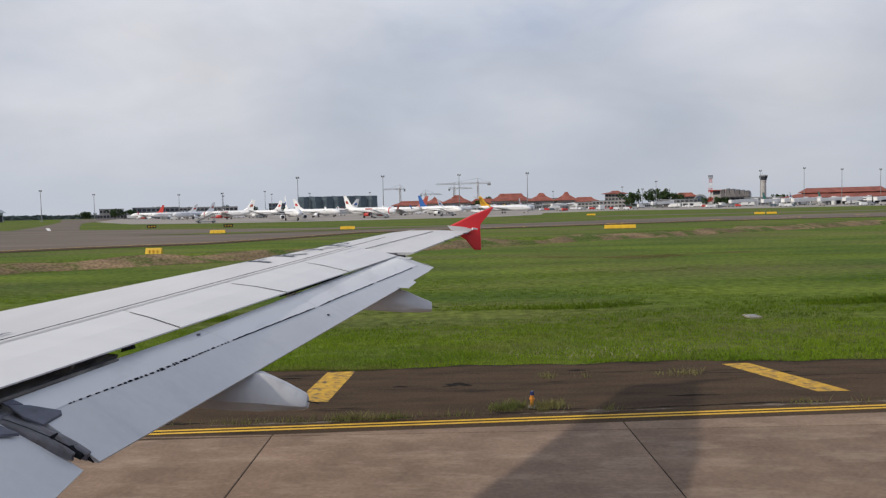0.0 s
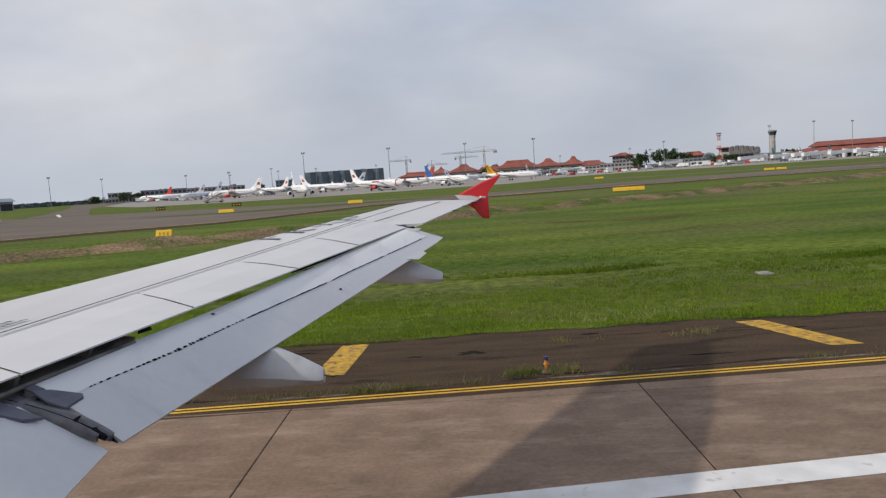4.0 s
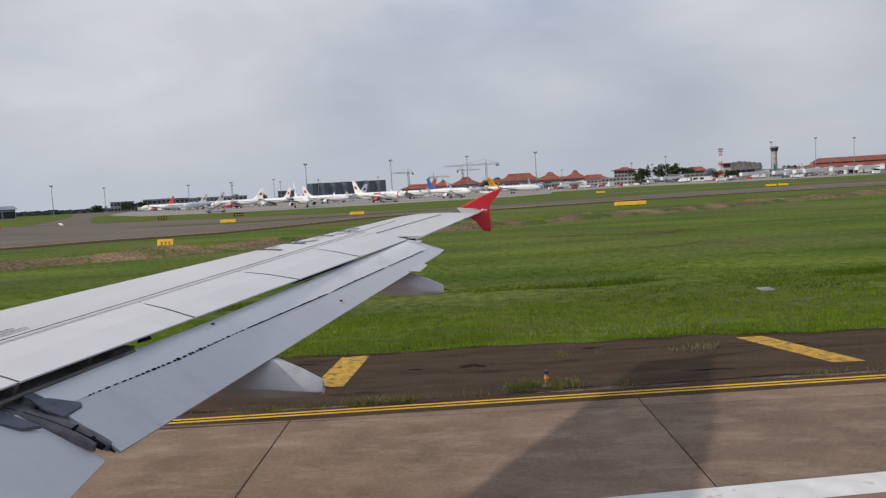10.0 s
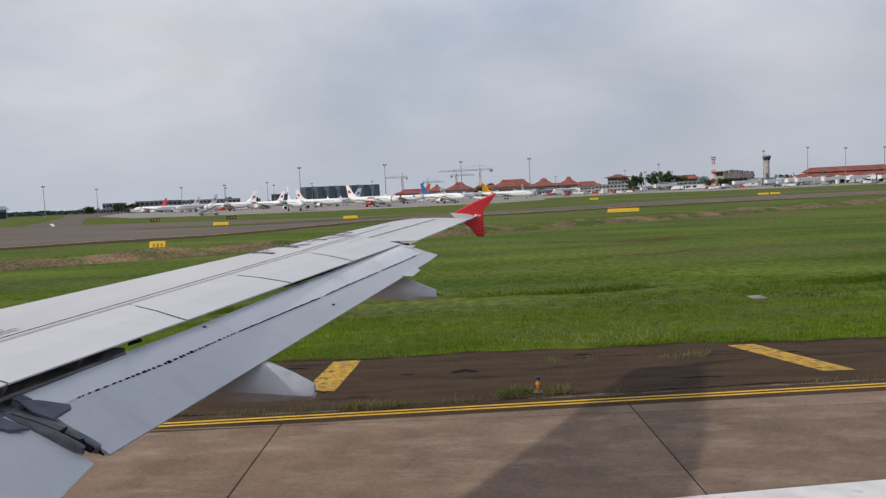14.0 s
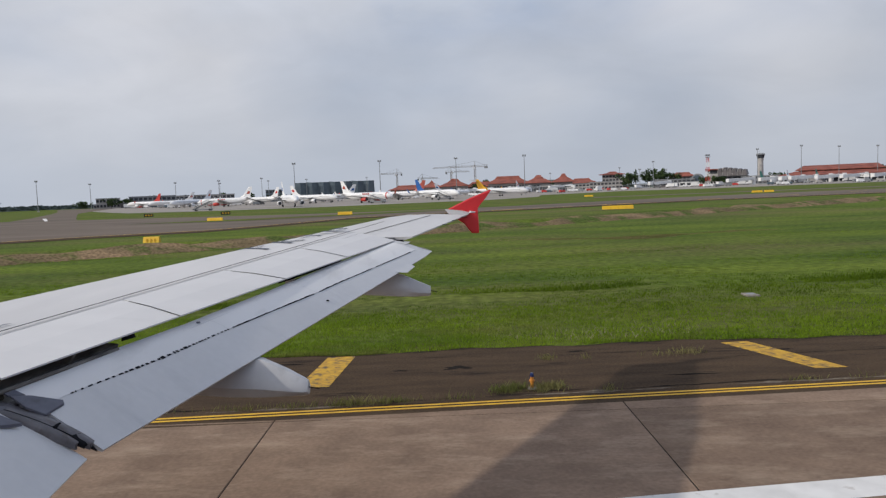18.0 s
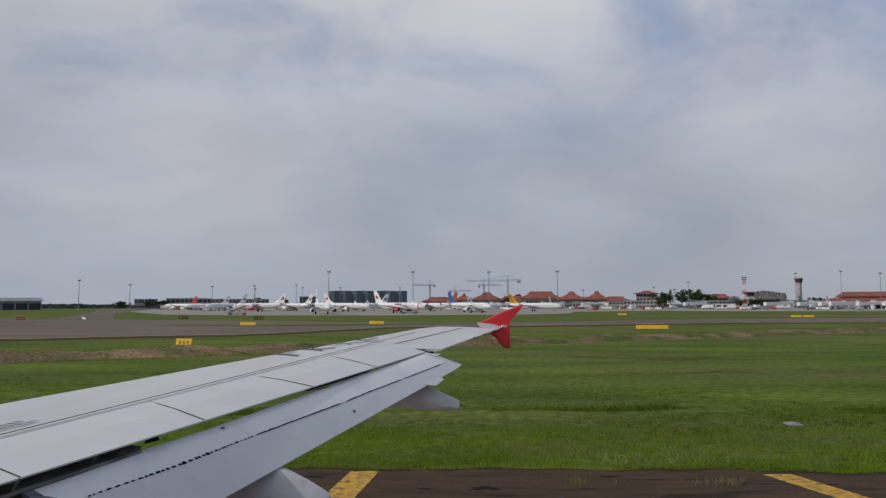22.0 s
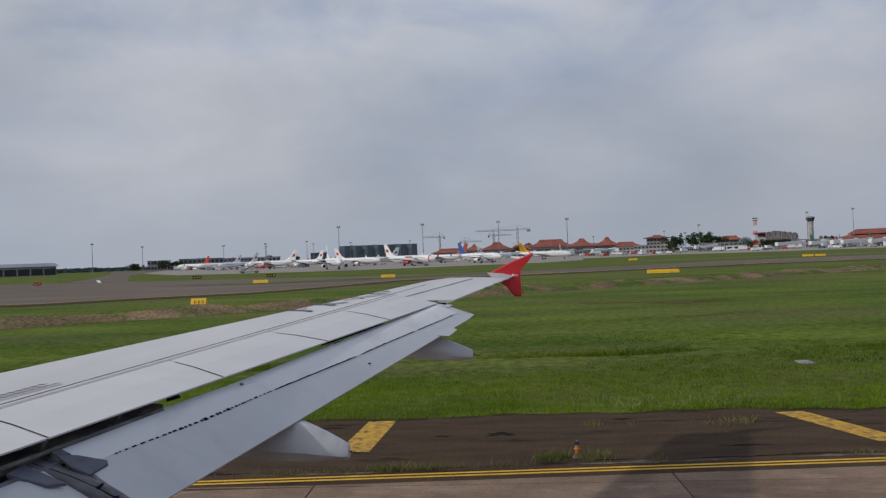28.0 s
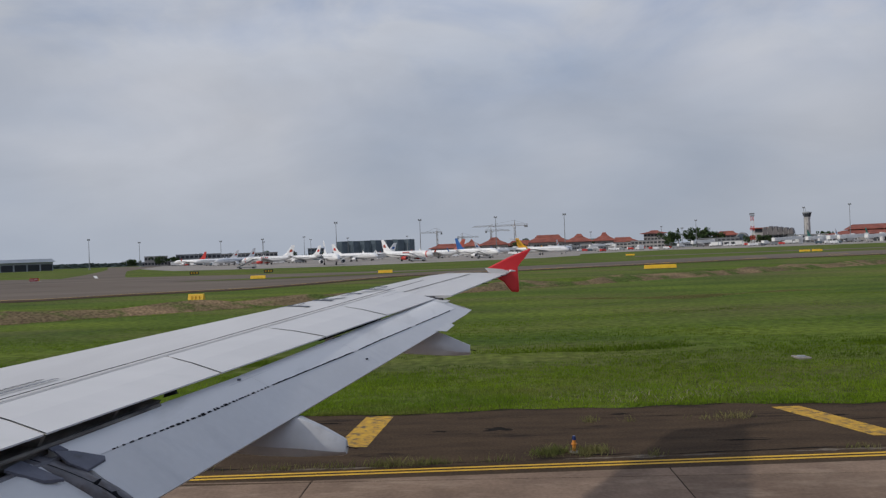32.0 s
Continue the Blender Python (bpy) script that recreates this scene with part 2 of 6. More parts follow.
M_STRAW = material("parched_grass", (0.36, 0.28, 0.15), 0.9, scale=0.5, color2=(0.24, 0.20, 0.08), island=0.2, spec=0.05, leaf=0.3, upright=0.95)
M_SEED = material("seed_head", (0.46, 0.42, 0.28), 0.9, scale=0.8, color2=(0.33, 0.30, 0.17), island=0.25, spec=0.1, leaf=0.3)
M_EARTH = material("bank_earth", (0.26, 0.18, 0.105), 0.95, scale=0.25, grain=0.4, color2=(0.135, 0.105, 0.058), bump=0.8, bump_scale=2, stain=(0.08, 0.11, 0.025),
                   stain_scale=0.34, stain_lo=0.51, stain_hi=0.62, spec=0.1, stretch=(0.5, 1.0, 1))
M_WING = material("wing_paint", (0.555, 0.546, 0.548), 0.42, scale=1.2, color2=(0.50, 0.492, 0.495), stain=(0.47, 0.47, 0.47), stain_scale=1.6,
                  stain_lo=0.6, stain_hi=0.8, stretch=(1.6, 0.5, 1))
M_FLAP = material("flap_paint", (0.57, 0.571, 0.576), 0.36, scale=1.1, color2=(0.535, 0.536, 0.541), stain=(0.44, 0.447, 0.46), stain_scale=2.2,
                  stain_lo=0.56, stain_hi=0.9, stretch=(0.5, 2.2, 0.5), grain=0.02)
M_SPOILER = material("spoiler_paint", (0.61, 0.602, 0.602), 0.4, scale=1.2, color2=(0.565, 0.558, 0.56), stain=(0.50, 0.50, 0.50), stain_scale=1.8,
                     stain_lo=0.58, stain_hi=0.85, stretch=(0.6, 1.8, 1))
# lighter than the flap paint: the light on the upturned nose is in the colour
M_NOSE_LIT = material("flap_nose_skin", (0.71, 0.705, 0.70), 0.32, scale=1.6, color2=(0.66, 0.655, 0.65), stain=(0.56, 0.555, 0.55), stain_scale=2.2, stretch=(1, 0.4, 1))
M_FAIR = material("fairing_paint", (0.58, 0.58, 0.585), 0.45, scale=2.5, color2=(0.45, 0.45, 0.46), stain=(0.30, 0.29, 0.28), stain_scale=2.4,
                  stain_lo=0.58, stain_hi=0.8)
M_SEAL = material("seal_rubber", (0.022, 0.023, 0.027), 0.85, scale=6, vary=0.2, spec=0.0)
M_COVE = material("cove_grime", (0.22, 0.205, 0.185), 0.85, scale=5, color2=(0.08, 0.076, 0.072), spec=0.1, stretch=(2, 0.6, 2))
M_METAL = material("worn_metal", (0.2, 0.205, 0.215), 0.45, metal=0.6, scale=8, vary=0.25, stain=(0.05, 0.05, 0.05), stain_scale=6)
M_TRACK = material("track_plate", (0.125, 0.13, 0.165), 0.55, scale=7, vary=0.14, stain=(0.075, 0.078, 0.095), stain_scale=5)
M_RAIL = material("rail_metal", (0.17, 0.165, 0.18), 0.5, metal=0.2, scale=6, vary=0.2, stain=(0.085, 0.07, 0.065), stain_scale=5, stretch=(1, 3, 1))
M_MARK = material("wing_lettering", (0.13, 0.145, 0.18), 0.85, scale=5, vary=0.1, spec=0.0)
M_RED = material("fence_red", (0.62, 0.028, 0.035), 0.35, scale=1.5, color2=(0.52, 0.02, 0.028))
M_BODY = material("aircraft_white", (0.82, 0.82, 0.82), 0.35, scale=0.4, color2=(0.75, 0.75, 0.755))
M_GREY = material("aircraft_grey", (0.42, 0.43, 0.45), 0.4, scale=0.4)
M_TAIL_RED = material("tail_red", (0.6, 0.05, 0.04), 0.4, scale=0.5)
M_TAIL_ORANGE = material("tail_orange", (0.42, 0.09, 0.06), 0.4, scale=0.5)
M_TAIL_BLUE = material("tail_blue", (0.02, 0.11, 0.36), 0.4, scale=0.5)
M_TAIL_YELLOW = material("tail_yellow", (0.78, 0.40, 0.02), 0.4, scale=0.5)
M_TAIL_GREEN = material("tail_green", (0.06, 0.28, 0.22), 0.4, scale=0.5)
M_GLASS = material("dark_glazing", (0.02, 0.025, 0.03), 0.12, scale=1.0)
M_TINT = material("tinted_glazing", (0.085, 0.112, 0.138), 0.5, scale=0.3, color2=(0.06, 0.082, 0.105), spec=0.2)
M_RUBBER = material("tyre_rubber", (0.025, 0.025, 0.025), 0.8)
M_ROOF = material("red_roof_tiles", (0.29, 0.088, 0.06), 0.85, scale=0.15, color2=(0.17, 0.048, 0.034), stretch=(1, 1, 4), random=0.1)
M_WALL = material("pale_wall", (0.42, 0.40, 0.38), 0.85, scale=0.08, color2=(0.31, 0.30, 0.29))
M_WALLD = material("grey_wall", (0.27, 0.28, 0.29), 0.85, scale=0.08, color2=(0.2, 0.21, 0.22))
M_CLAD = material("blue_grey_cladding", (0.10, 0.135, 0.165), 0.45, scale=0.2, color2=(0.07, 0.10, 0.125))
M_HANGAR = material("hangar_sheet", (0.40, 0.43, 0.47), 0.5, scale=0.1, color2=(0.34, 0.37, 0.41))
M_DARK = material("dark_opening", (0.035, 0.04, 0.05), 0.7, scale=0.2)
M_STEEL = material("galvanised_steel", (0.26, 0.27, 0.28), 0.5, metal=0.3, scale=1)
M_BRIDGE = material("bridge_panels", (0.76, 0.76, 0.75), 0.55, scale=0.3, color2=(0.66, 0.66, 0.66))
M_FOLD = material("folded_roof_sheet", (0.17, 0.155, 0.155), 0.7, scale=0.2, color2=(0.12, 0.11, 0.112))
M_CRANE = material("crane_paint", (0.24, 0.20, 0.17), 0.6, scale=0.3)
M_BOARD = material("marker_yellow", (0.82, 0.50, 0.02), 0.5, scale=0.8, color2=(0.74, 0.43, 0.02))
M_LIGHT_BODY = material("light_orange", (0.62, 0.25, 0.03), 0.5, scale=8, color2=(0.5, 0.19, 0.03))
M_LENS = material("blue_lens_glass", (0.012, 0.025, 0.11), 0.2, scale=8)
M_SIGN_RED = material("sign_red", (0.45, 0.02, 0.035), 0.45, scale=2)
M_SIGN_WHITE = material("sign_white", (0.8, 0.8, 0.78), 0.5, scale=2)
M_SIGN_BLACK = material("sign_black", (0.02, 0.02, 0.02), 0.5, scale=2)
M_LEAF = material("tree_leaf", (0.055, 0.085, 0.03), 0.85, scale=0.2, color2=(0.028, 0.05, 0.02), island=0.4, spec=0.15)
M_BARK = material("tree_bark", (0.12, 0.09, 0.065), 0.9, scale=1.5)
# distance haze is put into this lightened blue-grey leaf colour
M_FAR_HAZED = material("far_woods", (0.12, 0.145, 0.14), 0.95, scale=0.05, color2=(0.10, 0.122, 0.118), island=0.3, spec=0.0)
# pale bluish wall: the haze over the towers is part of the colour
M_FARCITY = material("far_tower_wall", (0.42, 0.44, 0.47), 0.9, scale=0.02)


# ---- mesh helpers ----
def obj(name, verts, faces, mat, parent=None, label="", smooth=False):
    me = bpy.data.meshes.new(name)
    me.from_pydata([tuple(v) for v in verts], [], faces)
    me.materials.append(mat)
    if smooth:
        me.polygons.foreach_set("use_smooth", [True] * len(me.polygons))
    me.update()
    ob = new(name, me)
    if parent is not None:
        ob.parent = parent
    if label:
        ob["label"] = label
    return ob


def part(name, bm, mat, parent, label="", smooth=False):
    me = bpy.data.meshes.new(name)
    bmesh.ops.recalc_face_normals(bm, faces=bm.faces[:])
    bm.to_mesh(me)
    bm.free()
    me.materials.append(mat)
    if smooth:
        me.polygons.foreach_set("use_smooth", [True] * len(me.polygons))
    ob = new(name, me)
    if parent is not None:
        ob.parent = parent
    if label:
        ob["label"] = label
    return ob


def thing(name, label, category, group="", kind="", at=(0, 0, 0), turn=0.0):
    ob = new(name)
    ob.matrix_basis = pose(*at, 0, 0, turn)
    return tagged(ob, label, category, group, kind)


def loft_into(bm, rings, caps=True):
    rows = [[bm.verts.new(v) for v in r] for r in rings]
    for a, b in zip(rows, rows[1:]):
        for i in range(len(a)):
            j = (i + 1) % len(a)
            bm.faces.new((a[i], a[j], b[j], b[i]))
    if caps:
        bm.faces.new(rows[0][::-1])
        bm.faces.new(rows[-1])
    return bm


def loft(rings, caps=True):
    return loft_into(bmesh.new(), rings, caps)


def box_into(bm, x0, x1, y0, y1, z0, z1, bevel=0.0):
    vs = [bm.verts.new(v) for v in ((x0, y0, z0), (x1, y0, z0), (x1, y1, z0), (x0, y1, z0), (x0, y0, z1), (x1, y0, z1), (x1, y1, z1), (x0, y1, z1))]
    fs = [bm.faces.new([vs[i] for i in q]) for q in ((3, 2, 1, 0), (4, 5, 6, 7), (0, 1, 5, 4), (1, 2, 6, 5), (2, 3, 7, 6), (3, 0, 4, 7))]
    if bevel:
        edges = list({e for f in fs for e in f.edges})
        bmesh.ops.bevel(bm, geom=edges, offset=bevel, segments=1, affect="EDGES")
    return bm


def box(x0, x1, y0, y1, z0, z1, bevel=0.0):
    return box_into(bmesh.new(), x0, x1, y0, y1, z0, z1, bevel)


def tube_into(bm, a, b, r0, r1=None, n=8):
    a, b = Vector(a), Vector(b)
    r1 = r0 if r1 is None else r1
    q = (b - a).to_track_quat("Z", "Y")
    ring = lambda c, r: [c + q @ Vector((r * math.cos(6.2832 * i / n), r * math.sin(6.2832 * i / n), 0)) for i in range(n)]
    return loft_into(bm, [ring(a, r0), ring(b, r1)])


def tube(a, b, r0, r1=None, n=8):
    return tube_into(bmesh.new(), a, b, r0, r1, n)


def far(az, d):
    """The place at az degrees aft of abeam and d metres out."""
    az += float(np.interp(d, (560, 740), (0.9, -2.1)))
    return d * math.sin(radians(az)), d * math.cos(radians(az))


# ---- ground ----
def slant(x):
    return 0.63 * min(90.0, max(-45.0, x))


def ditch_y(x):
    """The ditch runs aslant to the pavement."""
    return 88 + slant(x)


def ground_height(x, y):
    """Level field with a shallow drainage ditch that runs beside the taxiway."""
    u = y - ditch_y(x)
    return -float(np.interp(u, (-11, -2, 1.2, 5.8), (0, 1.75, 1.75, 0)))


xs = sorted({*[-4900, -2500, -1200, -600, -300, -200], *range(-150, 151, 10), *[200, 300, 600, 1200, 2500, 4900]})
ys = sorted({*[-4900, -1000, -200, -50, 0, 14, 18], *range(22, 70, 8), *[70 + 2.5 * i for i in range(20)], *[125, 150, 200, 400, 1000, 2500, 4900]})
gv = []
for v in ys:
    for x in xs:
        y = v + slant(x) * float(np.interp(v, (24, 62, 120, 260), (0, 1, 1, 0)))
        gv.append((x, y, ground_height(x, y)))
nx = len(xs)
gf = [(j * nx + i, j * nx + i + 1, (j + 1) * nx + i + 1, (j + 1) * nx + i) for j in range(len(ys) - 1) for i in range(nx - 1)]
tagged(obj("ground", gv, gf, M_GRASS, smooth=True), "level airfield of green grass with drier yellow patches", "grass field", kind="structure")


def sheet(name, pts, z, mat, label, category):
    return tagged(obj(name, [(x, y, z) for x, y in pts], [tuple(range(len(pts)))], mat), label, category, kind="structure")


def edge_y(x):
    """The wavering edge of the grass along the pavement."""
    return 19.6 + 0.16 * math.sin(x * 0.33) + 0.10 * math.sin(x * 1.1 + 1) + 0.05 * math.sin(x * 3.1)


SLOPE = 0.055
line_y = lambda x: 14.45 + SLOPE * x
ex = [-60 + 0.5 * i for i in range(281)]
sv = [(x, edge_y(x), 0.006) for x in ex] + [(x, line_y(x) - 0.5, 0.006) for x in ex]
sf = [(i, len(ex) + i, len(ex) + i + 1, i + 1) for i in range(len(ex) - 1)]
tagged(obj("shoulder_pavement", sv, [f[::-1] for f in sf], M_SHOULDER), "dark brown worn asphalt shoulder with cracks and patches", "pavement", kind="structure")

# far taxiways and apron
sheet("taxiway_road", [(-900, 60), (-300, 78), (-57, 86), (-48, 93), (-34, 99), (-28, 108), (-22, 120), (-16, 133), (6, 142), (39, 157), (60, 166), (97, 173), (900, 235), (900, 300), (103, 226),
                       (67, 214), (43, 200), (21, 186), (7, 180), (-16, 178), (-34, 182), (-62, 192), (-107, 212), (-300, 300), (-900, 520)], 0.03, M_TAXI,
      "grey brown asphalt taxiway beyond the grass", "taxiway")
sheet("taxiway_branch_road", [(-50, 122), (-60, 126), (-85, 169), (-120, 234), (-193, 379), (-360, 800), (-430, 800), (-270, 502), (-218, 399), (-158, 274), (-107, 158), (-70, 130)], 0.06, M_TAXI,
      "wide asphalt taxiway that branches off towards the distance", "taxiway")
sheet("taxiway_far_road", [(55, 262), (1500, 330), (1500, 352), (58, 280)], 0.05, M_TAXI, "asphalt taxiway strip in front of the apron", "taxiway")
sheet("apron_pavement", [(-190, 400), (-140, 318), (-105, 300), (-72, 290), (-50, 290), (-14, 303), (25, 318), (48, 360), (58, 430), (125, 500), (165, 455), (700, 470), (1500, 500), (1500, 900), (-420, 900),
                         (-330, 640)], 0.04, M_APRON, "pale concrete parking apron", "apron")
sheet("grass_strip_ground", [(-66, 149), (-40, 145), (-14, 157), (4, 169), (-10, 170), (-40, 158)], 0.07, M_GRASS, "narrow strip of grass between the taxiway lanes", "grass strip")
sheet("taxiway_centre_line", [(-118, 212), (-117, 212), (-143, 258), (-144.4, 258)], 0.075, M_WHITE_LINE, "pale centre line dash of the branching taxiway", "road marking")
# dark edge strip and thin yellow line along the taxiway
NEAR = [(-300, 78), (-57, 86), (-48, 93), (-34, 99), (-28, 108), (-22, 120), (-16, 133), (6, 142), (39, 157), (60, 166), (97, 173), (900, 235)]


def along(a, b, z):
    rows_ = [(x - 0.25 * q, y + q, z) for x, y in NEAR for q in (a, b)]
    return rows_, [(2 * i, 2 * i + 2, 2 * i + 3, 2 * i + 1) for i in range(len(NEAR) - 1)]


tagged(obj("taxiway_edge_road", *along(-0.8, 5.0, 0.045), M_SHOULDER), "dark asphalt edge strip of the taxiway", "taxiway edge", kind="structure")
tagged(obj("taxiway_line", *along(5.3, 5.75, 0.05), M_YELLOW_LINE), "thin faded yellow line along the taxiway edge", "road marking", kind="structure")
bank_v, bank_f = [], []
bx = [-150 + 1.5 * i for i in range(201)]
for i, x in enumerate(bx):
    for k in range(5):
        y = ditch_y(x) + 2.1 + 0.85 * k + (0.9 + 0.4 * k) * noise.noise((x * 0.12, k * 0.5, 3))
        bank_v.append((x, y, ground_height(x, y) + 0.10 + 0.16 * noise.noise((x * 0.35, k * 0.9, 8)) + (0.10 if k in (1, 2, 3) else -0.05)))
    if i:
        bank_f += [((i - 1) * 5 + k, i * 5 + k, i * 5 + k + 1, (i - 1) * 5 + k + 1) for k in range(4)]
tagged(obj("ditch_bank_ground", bank_v, bank_f, M_EARTH), "bare brown earth bank of the ditch with grass tufts", "earth bank", kind="structure")


def dashes(y0, step, n, x0, slope, w, length, mat, name, label, z):
    for i in range(n):
        x = x0 + i * step
        y = y0 + slope * x
        tagged(obj(name, [(x, y, z), (x + length, y + slope * length, z), (x + length, y + slope * length + w, z), (x, y + w, z)], [(0, 1, 2, 3)], mat),
               label, "road marking", "taxiway edge marks", "structure")


dashes(144, 26, 5, 10, 0.5, 1.1, 7, M_YELLOW_LINE, "taxiway_mark", "faded yellow edge mark on the taxiway", 0.08)


def ribbon(name, x0, x1, y_of, w, z, mat, label, parent=None, step=1.0):
    n = int((x1 - x0) / step)
    v = []
    for i in range(n + 1):
        x = x0 + i * step
        v += [(x, y_of(x), z), (x, y_of(x) + w, z)]
    f = [(2 * i, 2 * i + 2, 2 * i + 3, 2 * i + 1) for i in range(n)]
    return tagged(obj(name, v, f, mat), label, "road marking", kind="structure")


# ---- the wing outside the cabin window ----
wing = thing("airliner", "white airliner with flaps down and a red wing tip fence", "aircraft")
lerp = lambda a, b, t: a + (b - a) * t


def le(y):
    return (-1.1 + 0.51 * (y - 14.9), 3.918 + 0.0713 * (y - 14.9))


def hinge(y):
    return (-1.425 + 0.349 * (y - 11.4), 3.815 + 0.0675 * (y - 11.4))


def spoiler_te(y):
    return (-0.739 + 0.319 * (y - 11.4), 3.30 + 0.055 * (y - 4.6))


def nose_back(y):
    """How far the flap nose lies back along its chord: it opens a slot behind the spoilers."""
    return float(np.interp(y, (5.2, 6.4, 7.8, 8.8, 11.4), (0.0, 0.055, 0.05, 0.03, 0.025)))


def flap_front(y):
    k = nose_back(y)
    tx, tz = flap_te(y)
    return (lerp(-2.97 + 0.319 * (y - 4.6), tx, k), lerp(3.195 + 0.0685 * (y - 4.6), tz, k))


def flap_te(y):
    return (-2.348 + 0.319 * (y - 4.6), 2.764 + 0.1018 * (y - 4.6))


def aileron_te(y):
    t = (y - 11.4) / 3.7
    return (lerp(-0.53, 0.481, t), lerp(3.70, 3.898, t))


def wing_ring(y):
    lx, lz = le(y)
    thick = lerp(0.62, 0.14, min(1, (y - 2) / 13.1))
    if y <= 11.42:
        tx, tz = hinge(y)
        drop = thick * 0.72
    else:
        tx, tz = aileron_te(y)
        drop = 0.02
    mx = lambda t: lerp(lx, tx, t)
    mz = lambda t: lerp(lz, tz, t) + 0.02 * math.sin(math.pi * t)
    top = [(mx(t), y, mz(t)) for t in (0.06, 0.2, 0.4, 0.6, 0.8, 1.0)]
    bot = [(tx, y, tz - drop), (mx(0.6), y, mz(0.6) - thick), (mx(0.2), y, mz(0.2) - thick * 0.9)]
    nose = [(lx - 0.16, y, lz - thick * 0.55), (lx - 0.15, y, lz - thick * 0.28), (lx - 0.06, y, lz - thick * 0.08)]
    return top + bot + nose


part("wing_box", loft([wing_ring(y) for y in (-0.3, 2.5, 4.6, 6, 7.5, 9, 10.2, 11.4)]), M_WING, wing, "white painted upper wing skin", True)
part("outer_wing", loft([wing_ring(y) for y in (11.425, 12.5, 13.6, 14.5, 14.9)] + [[(x if i not in (0, 9, 10, 11) else x + 0.28, 15.1, z + (0.02 if i == 0 else 0)) for i, (x, _, z) in enumerate(wing_ring(15.1))]]), M_WING, wing, "white outer wing with aileron", True)
for ob in (wing.children[0], wing.children[1]):
    ob.data.set_sharp_from_angle(angle=radians(35))


def spoiler(ha, ta, hb, tb):
    """A spoiler between two slanted joints: span places on the hinge and on the trailing edge."""
    rings = []
    for k in (0.0, 0.5, 1.0):
        g = 0.010 * (1 - 2 * k)
        yh, yt = lerp(ha, hb, k) + g, lerp(ta, tb, k) + g
        fx, fz = hinge(yh)
        rx, rz = spoiler_te(yt)
        ym, mx, mz = (yh + yt) / 2, (fx + rx) / 2, (fz + rz) / 2 + 0.012
        rings.append([(fx + 0.015, yh, fz), (mx, ym, mz), (rx, yt, rz), (rx, yt, rz - 0.012), (mx, ym, mz - 0.05), (fx + 0.015, yh, fz - 0.05)])
    part("spoiler", loft(rings), M_SPOILER, wing, "retracted white spoiler panel")
    v = []
    for k in (0.13, 0.5, 1.0):
        yh = lerp(hb, tb, k)
        (fx, fz), (rx, rz) = hinge(yh), spoiler_te(yh)
        v += [(lerp(fx, rx, k), yh - 0.0011 * yh, lerp(fz, rz, k) + 0.004 + 0.012 * (1 - abs(2 * k - 1))), (lerp(fx, rx, k) + 0.004, yh + 0.0011 * yh, lerp(fz, rz, k) + 0.004 + 0.012 * (1 - abs(2 * k - 1)))]
    if hb < 11:
        obj("panel_joint", v, [(0, 2, 3, 1), (2, 4, 5, 3)], M_SEAL, wing, "dark joint between spoilers")


JOINTS = ((1.4, 1.0), (4.95, 4.57), (6.70, 6.28), (8.17, 8.03), (9.77, 9.58), (11.35, 11.28))
for (ha, ta), (hb, tb) in zip(JOINTS, JOINTS[1:]):
    spoiler(ha, ta, hb, tb)

# dark gap strips along the hinge and along the outer panel
def strip(name, ya, yb, line, w, lift, mat, label, n=12):
    v = []
    for i in range(n + 1):
        y = lerp(ya, yb, i / n)
        x, z = line(y)
        v += [(x, y, z + lift), (x + w, y, z + lift)]
    return obj(name, v, [(2 * i, 2 * i + 1, 2 * i + 3, 2 * i + 2) for i in range(n)], mat, wing, label)


strip("hinge_gap", 3.0, 12.6, lambda y: (hinge(y)[0] - 0.07, hinge(y)[1]), 0.027, 0.017, M_SEAL, "dark gap line on the wing skin")
strip("skin_joint", 3.0, 11.3, lambda y: (hinge(y)[0] + 0.11, hinge(y)[1] - 0.03), 0.014, 0.012, M_SEAL, "thin joint along the spoiler fronts")
strip("skin_joint", 11.9, 14.8, lambda y: (lerp(le(y)[0], aileron_te(y)[0], 0.55), lerp(le(y)[1], aileron_te(y)[1], 0.55) + 0.02), 0.028, 0.006, M_SEAL,
      "dark aileron hinge line")
strip("skin_joint", 10.4, 14.85, lambda y: (lerp(le(y)[0], hinge(y)[0], 0.13), lerp(le(y)[1], hinge(y)[1], 0.13) + 0.008), 0.012, 0.008, M_MARK, "thin joint behind the leading edge slats")
# cove behind the rear spar, dark with ribs and pipes
cove = part("flap_cove", loft([[(hinge(y)[0] + 0.02, y, hinge(y)[1] - 0.06), (spoiler_te(y)[0] - 0.10, y, hinge(y)[1] - 0.10 - lerp(0.09, 0.0, (y - 2) / 9)),
                               (spoiler_te(y)[0] - 0.16, y, hinge(y)[1] - lerp(0.42, 0.12, (y - 2) / 9)), (hinge(y)[0] + 0.02, y, hinge(y)[1] - 0.4)]
                              for y in (1.2, 3.5, 5.0, 5.7)]), M_COVE, wing, "dark flap cove under the spoilers")


